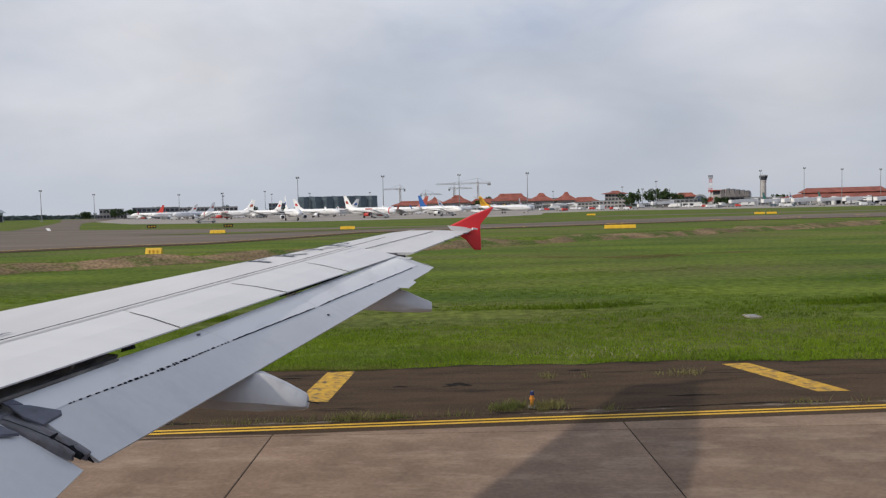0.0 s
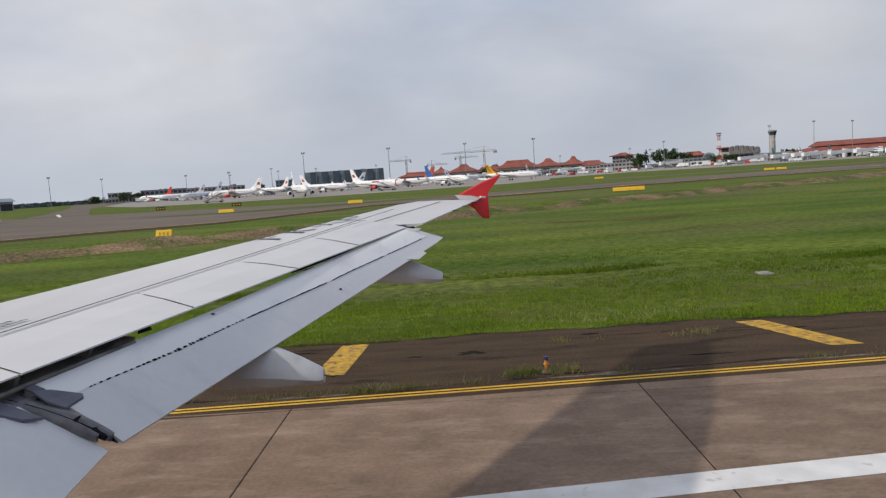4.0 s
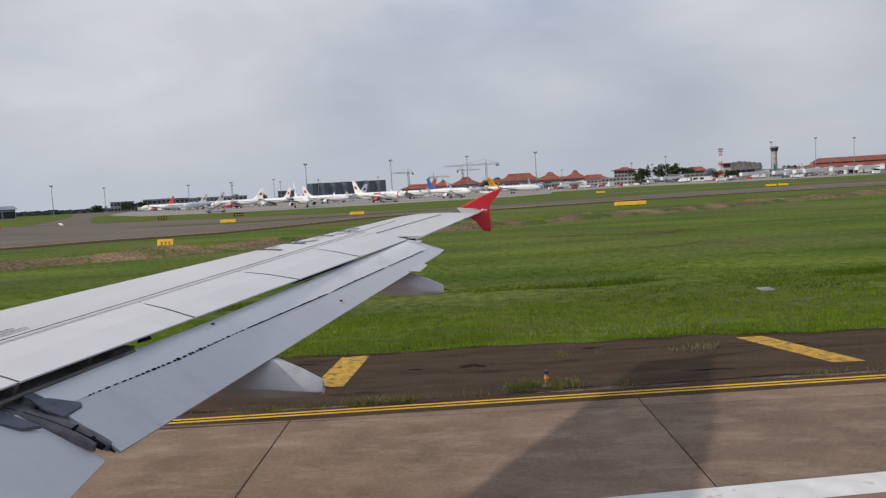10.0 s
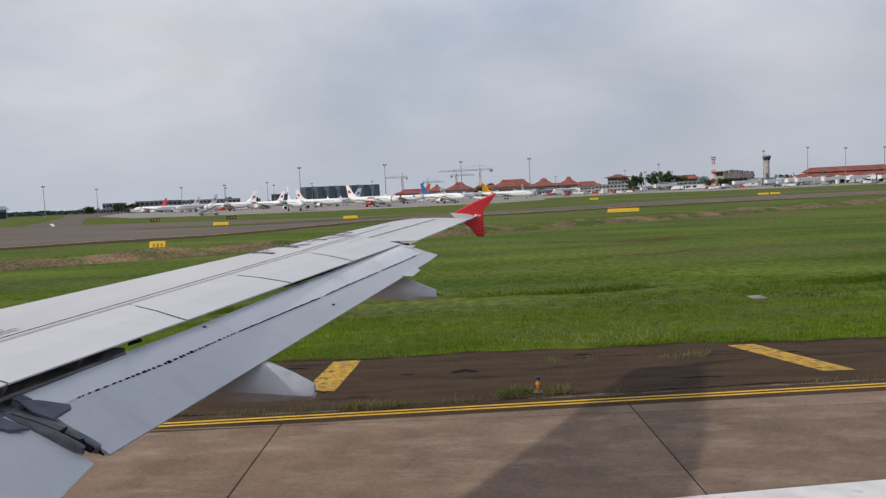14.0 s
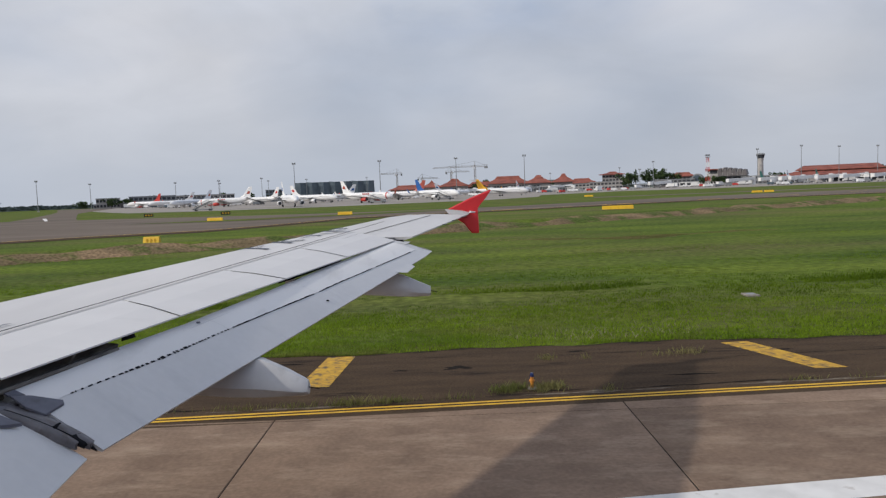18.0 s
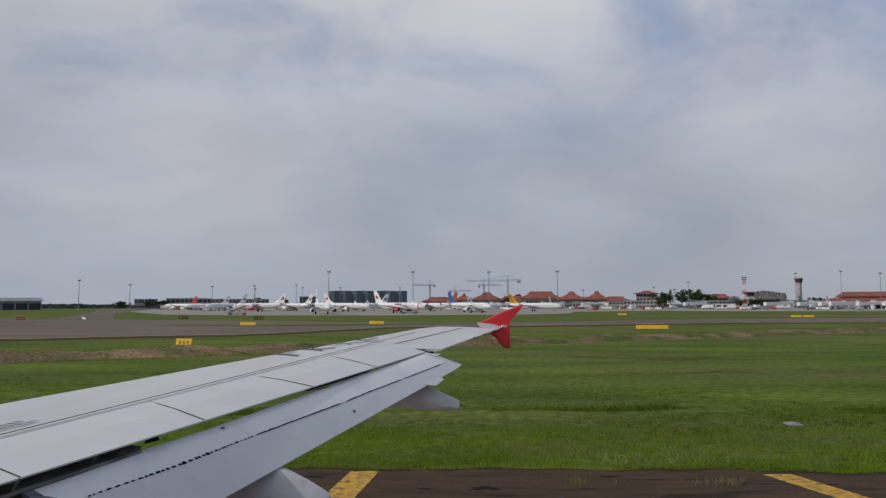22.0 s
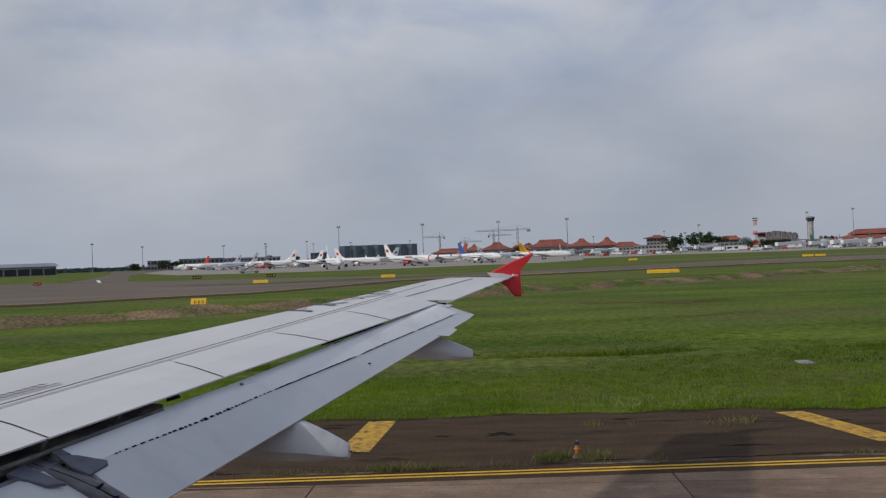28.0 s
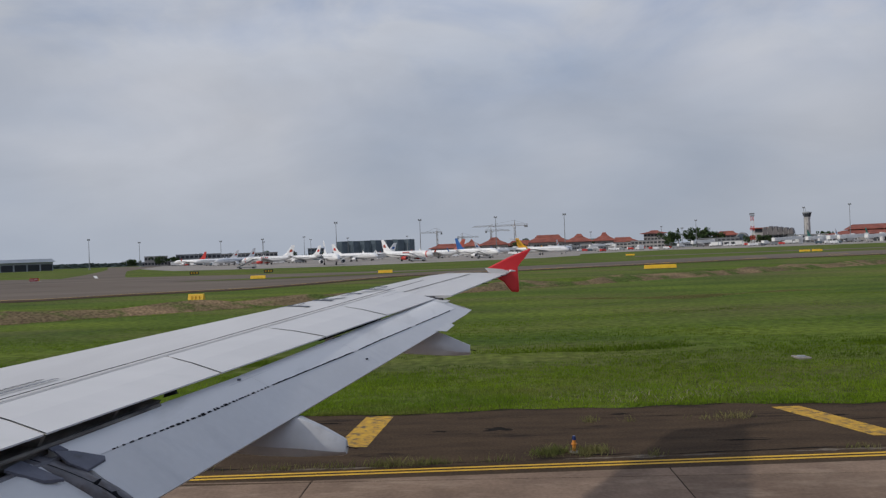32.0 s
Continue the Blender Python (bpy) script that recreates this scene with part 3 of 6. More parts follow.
for off, drop, rad_, mat_, lb_ in ((0.03, 0.10, 0.016, M_COVE, "thin grimy hydraulic pipe"), (0.09, 0.15, 0.022, M_COVE, "grimy lagged pipe"), (-0.02, 0.19, 0.022, M_RAIL, "dark control rod")):
    part("cove_pipe", tube((spoiler_te(1.4)[0] - off, 1.4, spoiler_te(1.4)[1] - drop), (spoiler_te(5.6)[0] - off, 5.6, spoiler_te(5.6)[1] - drop), rad_, rad_, 8), mat_, wing, lb_)
for q in (2.2, 3.1, 3.9, 4.6, 5.2):
    part("cove_rib", loft([[(hinge(y)[0] + 0.05, y, hinge(y)[1] - 0.07), (spoiler_te(y)[0] - 0.05, y, spoiler_te(y)[1] - 0.03), (spoiler_te(y)[0] - 0.09, y, spoiler_te(y)[1] - 0.10), (hinge(y)[0] + 0.05, y, hinge(y)[1] - 0.3)]
                           for y in (q, q + 0.03)]), M_COVE, wing, "grimy rib in the flap cove")


# flaps
def flap_ring(y, cut=0.0):
    fx, fz = flap_front(y)
    tx, tz = flap_te(y)
    d = lambda t: (lerp(fx, tx, t), lerp(fz, tz, t))
    pts = []
    for t, up in ((0.0, 0.0), (0.15, 0.028), (0.35, 0.034), (0.6, 0.026), (0.8, 0.013), (1.0, 0.0)):
        x, z = d(t)
        pts.append((x, y, z + up))
    pts.append((tx - 0.01, y, tz - 0.014))
    x, z = d(0.5)
    pts.append((x, y, z - 0.10))
    pts.append((fx + 0.02, y, fz - 0.22))
    pts.append((fx - 0.13, y, fz - 0.18))
    pts.append((fx - 0.15, y, fz - 0.10))
    pts.append((fx - 0.08, y, fz - 0.03))
    return pts


outer = part("outboard_flap", loft([flap_ring(y) for y in (4.66, 5.5, 5.85, 6.2, 7.0, 7.8, 8.2, 8.6, 9.5, 10.4, 11.0)] +
                                   [[(lerp(a[0], b[0], 0.0), a[1], a[2]) if i not in (4, 5, 6) else (a[0], a[1] + 0.12, a[2] + 0.012) for i, (a, b) in
                                     enumerate(zip(flap_ring(11.3), flap_ring(11.3)))]]), M_FLAP, wing, "grey white extended outboard flap", True)
outer.data.set_sharp_from_angle(angle=radians(30))


def inner_ring(y):
    d = y - 4.45
    lower = (0.06, 0.05, 0.04, 0.02, 0.01, 0.0, 0.0, 0.02, 0.06, 0.06, 0.06, 0.06)
    return [(x + 0.02 + 0.03 * d, y, z - lower[i] + 0.15 * d * (1 if y > 3 else 0.9)) for i, (x, _, z) in enumerate(flap_ring(4.47))]


inner = part("inboard_flap", loft([inner_ring(y) for y in (-0.2, 2.0, 3.2, 4.0, 4.52)]), M_FLAP, wing, "grey white extended inboard flap", True)
inner.data.set_sharp_from_angle(angle=radians(30))


def on_flap(y, t, up=0.0):
    fx, fz = flap_front(y)
    tx, tz = flap_te(y)
    t = max(0.0, (t - nose_back(y)) / (1 - nose_back(y)))
    arch = float(np.interp(t, (0, 0.15, 0.35, 0.6, 0.8, 1), (0, 0.028, 0.034, 0.026, 0.013, 0)))
    return (lerp(fx, tx, t), y, lerp(fz, tz, t) + arch + 0.003 + up)


def flap_patch(name, pts, mat, label, h=0.006):
    v = [on_flap(y, t) for y, t in pts] + [on_flap(y, t, h) for y, t in pts]
    n = len(pts)
    f = [tuple(range(n, 2 * n))] + [(i, (i + 1) % n, n + (i + 1) % n, n + i) for i in range(n)]
    return obj(name, v, f, mat, wing, label)


# the broken dark seam along the flap
random.seed(4)
seam_t = lambda y: float(np.interp(y, (4.93, 5.67, 6.61, 7.28, 8.14, 8.72, 9.71, 10.98), (0.371, 0.432, 0.465, 0.50, 0.553, 0.567, 0.622, 0.695)))
y = 4.90
while y < 6.62:
    w = random.choice((0.010, 0.02, 0.035, 0.09 if 5.35 < y < 5.8 else 0.015))
    h = random.uniform(0.007, 0.014) * float(np.interp(y, (4.9, 5.3, 5.7, 6.1, 6.6), (0.5, 0.9, 1.5, 1.1, 0.7)))
    c = seam_t(y)
    flap_patch("seam_wear", [(y, c - h), (y + w, c - h * random.uniform(0.3, 1)), (y + w * 1.1, c + h), (y, c + h * random.uniform(0.4, 1))], M_SEAL, "chipped dark seam wear", 0.005)
    y += w + random.uniform(0.014, 0.045)
for ya, yb in ((6.66, 7.35), (7.35, 8.1), (8.22, 8.9), (8.9, 9.6), (9.72, 10.9)):
    k = 14
    ys_ = [lerp(ya, yb, i / k) for i in range(k + 1)]
    hs = [0.002 + 0.009 * random.random() ** 2 * (1.6 if 7.6 < q < 9.0 else 1.0) for q in ys_]
    flap_patch("flap_seam", [(q, seam_t(q) - h) for q, h in zip(ys_, hs)] + [(q, seam_t(q) + 0.006) for q in ys_[::-1]], M_SEAL, "dark ragged seam line", 0.005)
# warmer nose skin of the flap, ahead of the seam; its skyward brightness is painted in
for ya, yb in ((4.67, 6.6), (6.605, 8.16), (8.165, 9.66), (9.665, 11.1)):
    vs, k, rows_ = [], 16, (0.0, 0.08, 0.15, 0.25, 0.35, 0.6, 1.0)
    for i in range(k + 1):
        q = lerp(ya, yb, i / k)
        s = float(seam_t(q)) - 0.004
        vs += [on_flap(q, s if t == 1.0 else min(t, s - 0.012 + 0.01 * t), 0.001) for t in rows_]
    m = len(rows_)
    obj("flap_nose_skin", vs, [(i * m + j, i * m + j + 1, (i + 1) * m + j + 1, (i + 1) * m + j) for i in range(k) for j in range(m - 1)], M_NOSE_LIT, wing, "nose skin of the flap, painted lighter as if catching the sky", True)
part("drain_mark", tube(on_flap(6.47, 0.156), on_flap(6.47, 0.156, 0.014), 0.020, 0.016), M_TRACK, wing, "small grey drain tab")
part("drain_mark", tube(on_flap(8.11, 0.786), on_flap(8.11, 0.786, 0.012), 0.018, 0.014), M_SEAL, wing, "small round dark drain")
flap_patch("flap_end_plate", [(11.12, 0.06), (11.32, 0.05), (11.40, 0.4), (11.20, 0.42)], M_FLAP, "flap tip edge", 0.01)


# track fairings under the flap
def fairing(y, stations):
    """Stations: place along the aircraft, top, bottom and half width."""
    rings = []
    for x, zt, zb, w in stations:
        m = lerp(zb, zt, 0.55)
        rings.append([(x, y - w * 0.30, zt), (x, y + w * 0.30, zt), (x, y + w * 0.9, m), (x, y + w, lerp(zb, zt, 0.3)), (x, y + w * 0.7, zb + 0.015), (x, y + w * 0.3, zb), (x, y - w * 0.3, zb),
                      (x, y - w * 0.7, zb + 0.015), (x, y - w, lerp(zb, zt, 0.3)), (x, y - w * 0.9, m)])
    f = part("flap_track_fairing", loft(rings), M_FAIR, wing, "pale grey canoe shaped flap track fairing with a blunt tail", True)
    f.data.set_sharp_from_angle(angle=radians(38))
    x, zt, zb, w = stations[-1]
    part("static_wick", tube((x, y, (zt + zb) / 2), (x + 0.10, y, (zt + zb) / 2 - 0.02), 0.006, 0.003, 5), M_SEAL, f, "thin black static wick")
    return f


fairing(6.5, ((-3.6, 2.93, 2.85, 0.05), (-3.0, 2.97, 2.72, 0.12), (-2.4, 2.98, 2.64, 0.16), (-2.0, 2.97, 2.60, 0.18), (-1.72, 2.93, 2.585, 0.17), (-1.5, 2.825, 2.58, 0.135), (-1.34, 2.735, 2.58, 0.095),
              (-1.305, 2.71, 2.59, 0.075)))
fairing(10.2, ((-2.3, 3.22, 3.14, 0.05), (-1.7, 3.27, 3.02, 0.10), (-1.14, 3.29, 2.97, 0.14), (-0.76, 3.28, 2.935, 0.145), (-0.60, 3.225, 2.925, 0.14), (-0.42, 3.14, 2.92, 0.11), (-0.26, 3.07, 2.92, 0.08),
               (-0.23, 3.055, 2.93, 0.065)))
flap_patch("flap_track_cover", [(9.85, 0.96), (10.40, 0.95), (10.36, 1.10), (10.0, 1.13)], M_FLAP, "track cover tab", 0.004)
flap_patch("flap_slot", [(8.20, 0.02), (8.42, 0.015), (8.44, 0.055), (8.24, 0.06)], M_SEAL, "dark slot in the flap nose", 0.004)

# flap track between the two flaps: two dark beams with a groove, cover plates and a pointed end
def beam(name, pts, w, h, mat, label):
    """A bent half-round rail along the points, w wide along the span."""
    arc = [(math.cos(math.pi * i / 6), math.sin(math.pi * i / 6)) for i in range(7)]
    ob = part(name, loft([[(x + 0.25 * h * s, y - w * k / 2 * c, z - 0.5 * h + 0.5 * h * s * k) for c, s in arc] + [(x, y + w * k / 2, z - h), (x, y - w * k / 2, z - h)]
                          for (x, y, z), k in zip(pts, [1.0] * (len(pts) - 4) + [0.95, 0.85, 0.7, 0.45])]), mat, wing, label, True)
    ob.data.set_sharp_from_angle(angle=radians(50))


def track_line(off, up, end=1.0):
    return [(lerp(-3.10, -2.36, t * end), 4.53 + off + 0.025 * t, lerp(3.155, 2.845, (t * end) ** 1.35) + up) for t in [i / 14 for i in range(15)]]


beam("flap_track", track_line(0.050, 0.018, 0.98), 0.115, 0.07, M_RAIL, "dark worn metal flap track rail")
beam("flap_track", track_line(-0.030, 0.010, 0.90), 0.062, 0.07, M_RAIL, "dark worn metal flap track rail")
beam("track_groove", track_line(0.0, 0.005, 0.95), 0.035, 0.05, M_SEAL, "dark groove between the rails")
for t in (0.72,):
    x, y, z = lerp(-3.10, -2.36, t), 4.575, lerp(3.155, 2.845, t ** 1.35) + 0.03
    part("rail_clip", box(x - 0.006, x + 0.006, y - 0.05, y + 0.02, z - 0.02, z + 0.002), M_SEAL, wing, "small dark clip")
flap_patch("track_plate", [(4.60, 0.14), (4.69, 0.235), (4.80, 0.42), (4.78, 0.452), (4.618, 0.475), (4.58, 0.33)], M_TRACK, "scuffed blue grey track cover plate", 0.016)
flap_patch("track_plate", [(4.62, 0.0), (4.68, 0.05), (4.675, 0.19), (4.60, 0.12)], M_TRACK, "scuffed blue grey track cover plate", 0.012)
part("track_plate", loft([[(-3.02, 4.30, 3.125), (-2.80, 4.36, 3.035), (-2.72, 4.44, 3.02), (-3.0, 4.44, 3.14)], [(-3.02, 4.30, 3.145), (-2.80, 4.36, 3.055), (-2.72, 4.44, 3.04), (-3.0, 4.44, 3.16)]]),
     M_TRACK, wing, "scuffed blue grey track cover plate")
part("track_end", loft([[(-2.47, 4.55, 2.915), (-2.44, 4.60, 2.91), (-2.44, 4.55, 2.87)], [(-2.40, 4.565, 2.86), (-2.39, 4.60, 2.86), (-2.40, 4.57, 2.83)], [(-2.345, 4.605, 2.785), (-2.342, 4.612, 2.785), (-2.345, 4.608, 2.778)]]),
     M_SEAL, wing, "dark pointed end of the flap track")
# black solid added for the shadow and dark hardware in the gap
part("flap_actuator", loft([[(spoiler_te(y)[0] - a, y, spoiler_te(y)[1] - b) for a, b in ((0.07, 0.03), (0.25, 0.03), (0.26, 0.11), (0.06, 0.055))] for y in (8.35, 8.9, 9.55)]), M_SEAL, wing,
     "black block for the shadow and dark hardware under the spoilers")
part("flap_bracket", loft([[(spoiler_te(y)[0] + a, y, spoiler_te(y)[1] - b) for a, b in ((-0.02, 0.02), (-0.10, 0.03), (-0.11, 0.075), (-0.01, 0.05))] for y in (5.74, 5.77)]), M_SEAL, wing,
     "dark bracket under the spoilers")

# registration letters on the wing as plain strokes, worn leading edge vents
def on_wing(y, t, up=0.012):
    lx, lz = le(y)
    hx, hz = hinge(y)
    return (lerp(lx, hx, t), y, lerp(lz, hz, t) + 0.02 * math.sin(math.pi * t) + up)


def stroke(y0, t0, y1, t1, w=0.05):
    pts = [on_wing(y0, t0), on_wing(y0 + w * 1.6, t0), on_wing(y1 + w * 1.6, t1), on_wing(y1, t1)]
    obj("letter_stroke", pts, [(0, 1, 2, 3)], M_MARK, wing, "faint dark painted stroke")


for y0, kind in ((9.93, "a"), (10.48, "b"), (11.02, "dash"), (11.22, "a"), (11.68, "b"), (12.02, "a")):
    if kind == "dash":
        stroke(y0 + 0.30, 0.42, y0 + 0.34, 0.56, 0.05)
        continue
    stroke(y0, 0.68, y0 + 0.78, 0.14, 0.05)
    if kind == "a":
        stroke(y0 + 0.62, 0.14, y0 + 0.80, 0.30, 0.05)
        stroke(y0 + 0.40, 0.42, y0 + 0.72, 0.34, 0.05)
    else:
        stroke(y0 + 0.36, 0.42, y0 + 0.98, 0.22, 0.05)
        stroke(y0 + 0.40, 0.42, y0 + 0.26, 0.70, 0.05)
for row in range(2):
    for i in range(22):
        yv = 4.55 + i * 0.062
        t0 = 0.80 + 0.055 * row
        obj("vent_slot", [on_wing(yv, t0, 0.014), on_wing(yv + 0.036, t0, 0.014), on_wing(yv + 0.05, t0 + 0.026, 0.014), on_wing(yv + 0.01, t0 + 0.026, 0.014)], [(0, 1, 2, 3)],
            M_SEAL if row == 0 else M_MARK, wing, "dark vent slot")
part("flap_bracket", loft([[(-0.82, y, 3.665), (-0.66, y, 3.665), (-0.64, y, 3.61), (-0.82, y, 3.59)] for y in (11.31, 11.36)]), M_SEAL, wing, "dark bracket at the end of the flap")
part("flap_bracket", loft([[(-0.95, 11.36, 3.70), (-0.80, 11.36, 3.70), (-0.78, 11.36, 3.66)], [(-0.95, 11.44, 3.71), (-0.80, 11.42, 3.70), (-0.78, 11.42, 3.66)]]), M_METAL, wing, "grey bracket at the end of the flap")


# tip fence: upper and lower fins
def fin_plate(name, outline, y, t, mat, label, parent):
    cx = sum(p[0] for p in outline) / len(outline)
    cz = sum(p[1] for p in outline) / len(outline)
    inset = lambda p, k: (lerp(p[0], cx, k), lerp(p[1], cz, k))
    rings = [[(inset(p, 0.08)[0], y - t, inset(p, 0.08)[1]) for p in outline], [(p[0], y - t * 0.3, p[1]) for p in outline],
             [(p[0], y + t * 0.3, p[1]) for p in outline], [(inset(p, 0.08)[0], y + t, inset(p, 0.08)[1]) for p in outline]]
    return part(name, loft(rings), mat, parent, label)


fence = fin_plate("tip_fence", [(0.06, 4.01), (0.32, 4.13), (0.58, 4.25), (0.80, 4.33), (0.98, 4.40), (1.01, 4.385), (0.90, 4.235), (0.78, 4.10), (0.725, 4.02), (0.725, 3.88),
                                (0.735, 3.70), (0.735, 3.505), (0.70, 3.49), (0.58, 3.50), (0.50, 3.60), (0.42, 3.71), (0.30, 3.79), (0.20, 3.83), (0.12, 3.92)],
                  15.22, 0.035, M_RED, "bright red wing tip fence", wing)
part("tip_cap", loft([[(0.02, 15.08, 4.03), (0.3, 15.08, 4.00), (0.52, 15.08, 3.91), (0.45, 15.08, 3.86), (0.1, 15.08, 3.93)],
                      [(0.22, 15.19, 4.00), (0.4, 15.19, 3.985), (0.56, 15.19, 3.94), (0.5, 15.19, 3.89), (0.25, 15.19, 3.92)]]), M_WING, wing, "white tip cap")
part("nav_light", tube((0.55, 15.1, 3.95), (0.66, 15.16, 3.94), 0.025, 0.015), M_BODY, wing, "small white tip light")
for yy in (13.2, 13.9, 14.6):
    ax, az_ = aileron_te(yy)
    part("static_wick", tube((ax, yy, az_), (ax + 0.13, yy, az_ - 0.01), 0.007, 0.004, 5), M_SEAL, wing, "thin static wick")

# cabin shell with the open window before the camera
AX, AZ, AR = -1.83, 3.9, 1.98
bm = bmesh.new()
xs_f = [-19, -18, -16, -13, -8, -3, -0.6, -0.22, 0.22, 0.6, 3, 7, 10, 13, 15]
rad = {-19: 0.25, -18: 0.9, -16: 1.55, 10: 1.6, 13: 0.9, 15: 0.35}
angs = [radians(a) for a in (0, 7, 22, 45, 70, 90, 110, 135, 160, 180, 200, 225, 250, 270, 290, 315, 340, 353)]
rows = []
for xf in xs_f:
    r = rad.get(xf, AR)
    rows.append([bm.verts.new((xf, AX + r * math.cos(a), AZ + (AR - r) * (0.5 if xf > 0 else -0.2) + r * math.sin(a))) for a in angs])
for i in range(len(rows) - 1):
    for j in range(len(angs)):
        k = (j + 1) % len(angs)
        if xs_f[i] == -0.22 and j in (0, 1, 17):
            continue
        bm.faces.new((rows[i][j], rows[i + 1][j], rows[i + 1][k], rows[i][k]))
part("fuselage", bm, M_BODY, wing, "white fuselage shell", True)
for gx, gy in ((-3.5, -5.6), (-3.5, 1.9), (-16, -1.83)):
    strut = part("landing_gear", tube((gx, gy, 0.5), (gx, gy, 3.2 if gy > -3 else 3.2), 0.13, 0.16), M_METAL, wing, "landing gear leg")
    for s in (-0.45, 0.2):
        part("tyre", tube((gx, gy + s, 0.57), (gx, gy + s + 0.28, 0.57), 0.57, 0.57, 18), M_RUBBER, strut, "black tyre")
part("far_wing", loft([[(x, -3.66 - yy, z) for x, yy, z in wing_ring(q)] for q in (0.4, 6, 11.4, 15)]), M_WING, wing, "white wing of the far side")
part("tail_fin", loft([[(9.0, AX - 0.15, 5.6), (14.6, AX - 0.05, 5.6), (14.6, AX + 0.05, 5.6), (9.0, AX + 0.15, 5.6)],
                       [(14.0, AX - 0.06, 11.4), (15.9, AX - 0.03, 11.4), (15.9, AX + 0.03, 11.4), (14.0, AX + 0.06, 11.4)]]), M_RED, wing, "red tail fin")


# ---- parked airliners ----
def airliner(label, at, turn, tail, scale=1.0, engines="wing", group="parked airliners", belly=None, stripe=None):
    """A parked twin jet, nose to +x, resting on its wheels."""
    t = thing("parked_airliner", label, "aircraft", group, at=at, turn=turn)
    S = scale
    L = [(-18.5, 0.25, 4.9), (-16.5, 0.75, 4.6), (-13, 1.35, 4.1), (-9, 1.88, 3.65), (-4, 1.95, 3.55), (4, 1.95, 3.55), (12, 1.95, 3.55), (15.5, 1.75, 3.45),
         (17.3, 1.25, 3.25), (18.4, 0.65, 3.05), (18.8, 0.12, 2.95)]
    ring = lambda x, r, z, n=14: [(x * S, r * S * math.cos(6.2832 * i / n), (z + r * math.sin(6.2832 * i / n)) * S) for i in range(n)]
    part("fuselage", loft([ring(*q) for q in L]), M_BODY, t, "", True)
    if belly:
        for s in (-1, 1):
            for b0 in (3.6, 4.9, 6.2, 7.5):
                part("title_bar", box((b0 - 4.5) * S, (b0 - 3.7) * S, (1.78 if s > 0 else -2.0) * S, (2.0 if s > 0 else -1.78) * S, 4.35 * S, 5.0 * S), belly, t, "red title bar on the body")
        part("nose_stripe", loft([ring(x, r + 0.02, z) for x, r, z in ((15.2, 1.78, 3.46), (15.4, 1.77, 3.46), (15.9, 1.65, 3.42))], False), belly, t, "narrow coloured nose band")
    for s in (-1, 1):
        part("window_band", loft([[(x * S, s * 1.96 * S, 4.0 * S), (x * S, s * 1.93 * S, 4.22 * S), (x * S, s * 1.80 * S, 4.2 * S), (x * S, s * 1.80 * S, 4.0 * S)] for x in (-9.5, 13.5)]),
             M_GREY if not stripe else stripe, t, "row of small cabin windows")
        part("wing", loft([[(4.2 * S, s * 1.5 * S, 3.0 * S), (1 * S, s * 1.5 * S, 3.2 * S), (-3.4 * S, s * 1.5 * S, 2.9 * S), (0 * S, s * 1.5 * S, 2.6 * S)],
                           [(-4.2 * S, s * 16.6 * S, 4.35 * S), (-4.8 * S, s * 16.6 * S, 4.42 * S), (-5.8 * S, s * 16.6 * S, 4.35 * S), (-5 * S, s * 16.6 * S, 4.28 * S)]]), M_GREY, t)
        part("winglet", loft([[(-4.3 * S, s * 16.5 * S, 4.3 * S), (-5.8 * S, s * 16.5 * S, 4.3 * S), (-5 * S, s * 16.7 * S, 4.3 * S)],
                              [(-5.6 * S, s * 17.1 * S, 6.4 * S), (-6.3 * S, s * 17.1 * S, 6.4 * S), (-6 * S, s * 17.2 * S, 6.4 * S)]]), tail, t)
        hz = 4.9 if engines == "wing" else 11.2
        hx = -14.2 if engines == "wing" else -17.3
        part("tailplane", loft([[(hx * S, s * 0.3 * S, hz * S), ((hx - 1.5) * S, s * 0.3 * S, (hz + 0.15) * S), ((hx - 3.4) * S, s * 0.3 * S, hz * S), ((hx - 1.5) * S, s * 0.3 * S, (hz - 0.12) * S)],
                                [((hx - 3.2) * S, s * 6 * S, (hz + 0.5) * S), ((hx - 3.8) * S, s * 6 * S, (hz + 0.55) * S), ((hx - 4.6) * S, s * 6 * S, (hz + 0.5) * S),
                                 ((hx - 3.8) * S, s * 6 * S, (hz + 0.45) * S)]]), M_BODY, t)
        ey, ez, e0, e1 = (5.2, 1.75, 5.2, 1.4) if engines == "wing" else (2.7, 4.3, -8.5, -13)
        n = 14
        er = lambda x, r: [(x * S, (s * ey + r * math.cos(6.2832 * i / n)) * S, (ez + r * math.sin(6.2832 * i / n)) * S) for i in range(n)]
        eng = part("engine", loft([er(e0, 0.85), er(e0 - 0.4, 1.02), er((e0 + e1) / 2, 1.05), er(e1, 0.7)]), belly or M_BODY, t, "", True)
        part("intake", loft([er(e0 + 0.02, 0.78), er(e0 + 0.03, 0.3)]), M_DARK, eng, "dark engine intake")
        gear = part("main_gear", tube((-0.8 * S, s * 2.9 * S, 0.4 * S), (-0.8 * S, s * 2.9 * S, 3.0 * S), 0.14 * S, 0.18 * S), M_METAL, t)
        part("tyre", tube((-0.8 * S, s * 2.6 * S, 0.52 * S), (-0.8 * S, s * 3.2 * S, 0.52 * S), 0.52 * S, 0.52 * S, 14), M_RUBBER, gear)
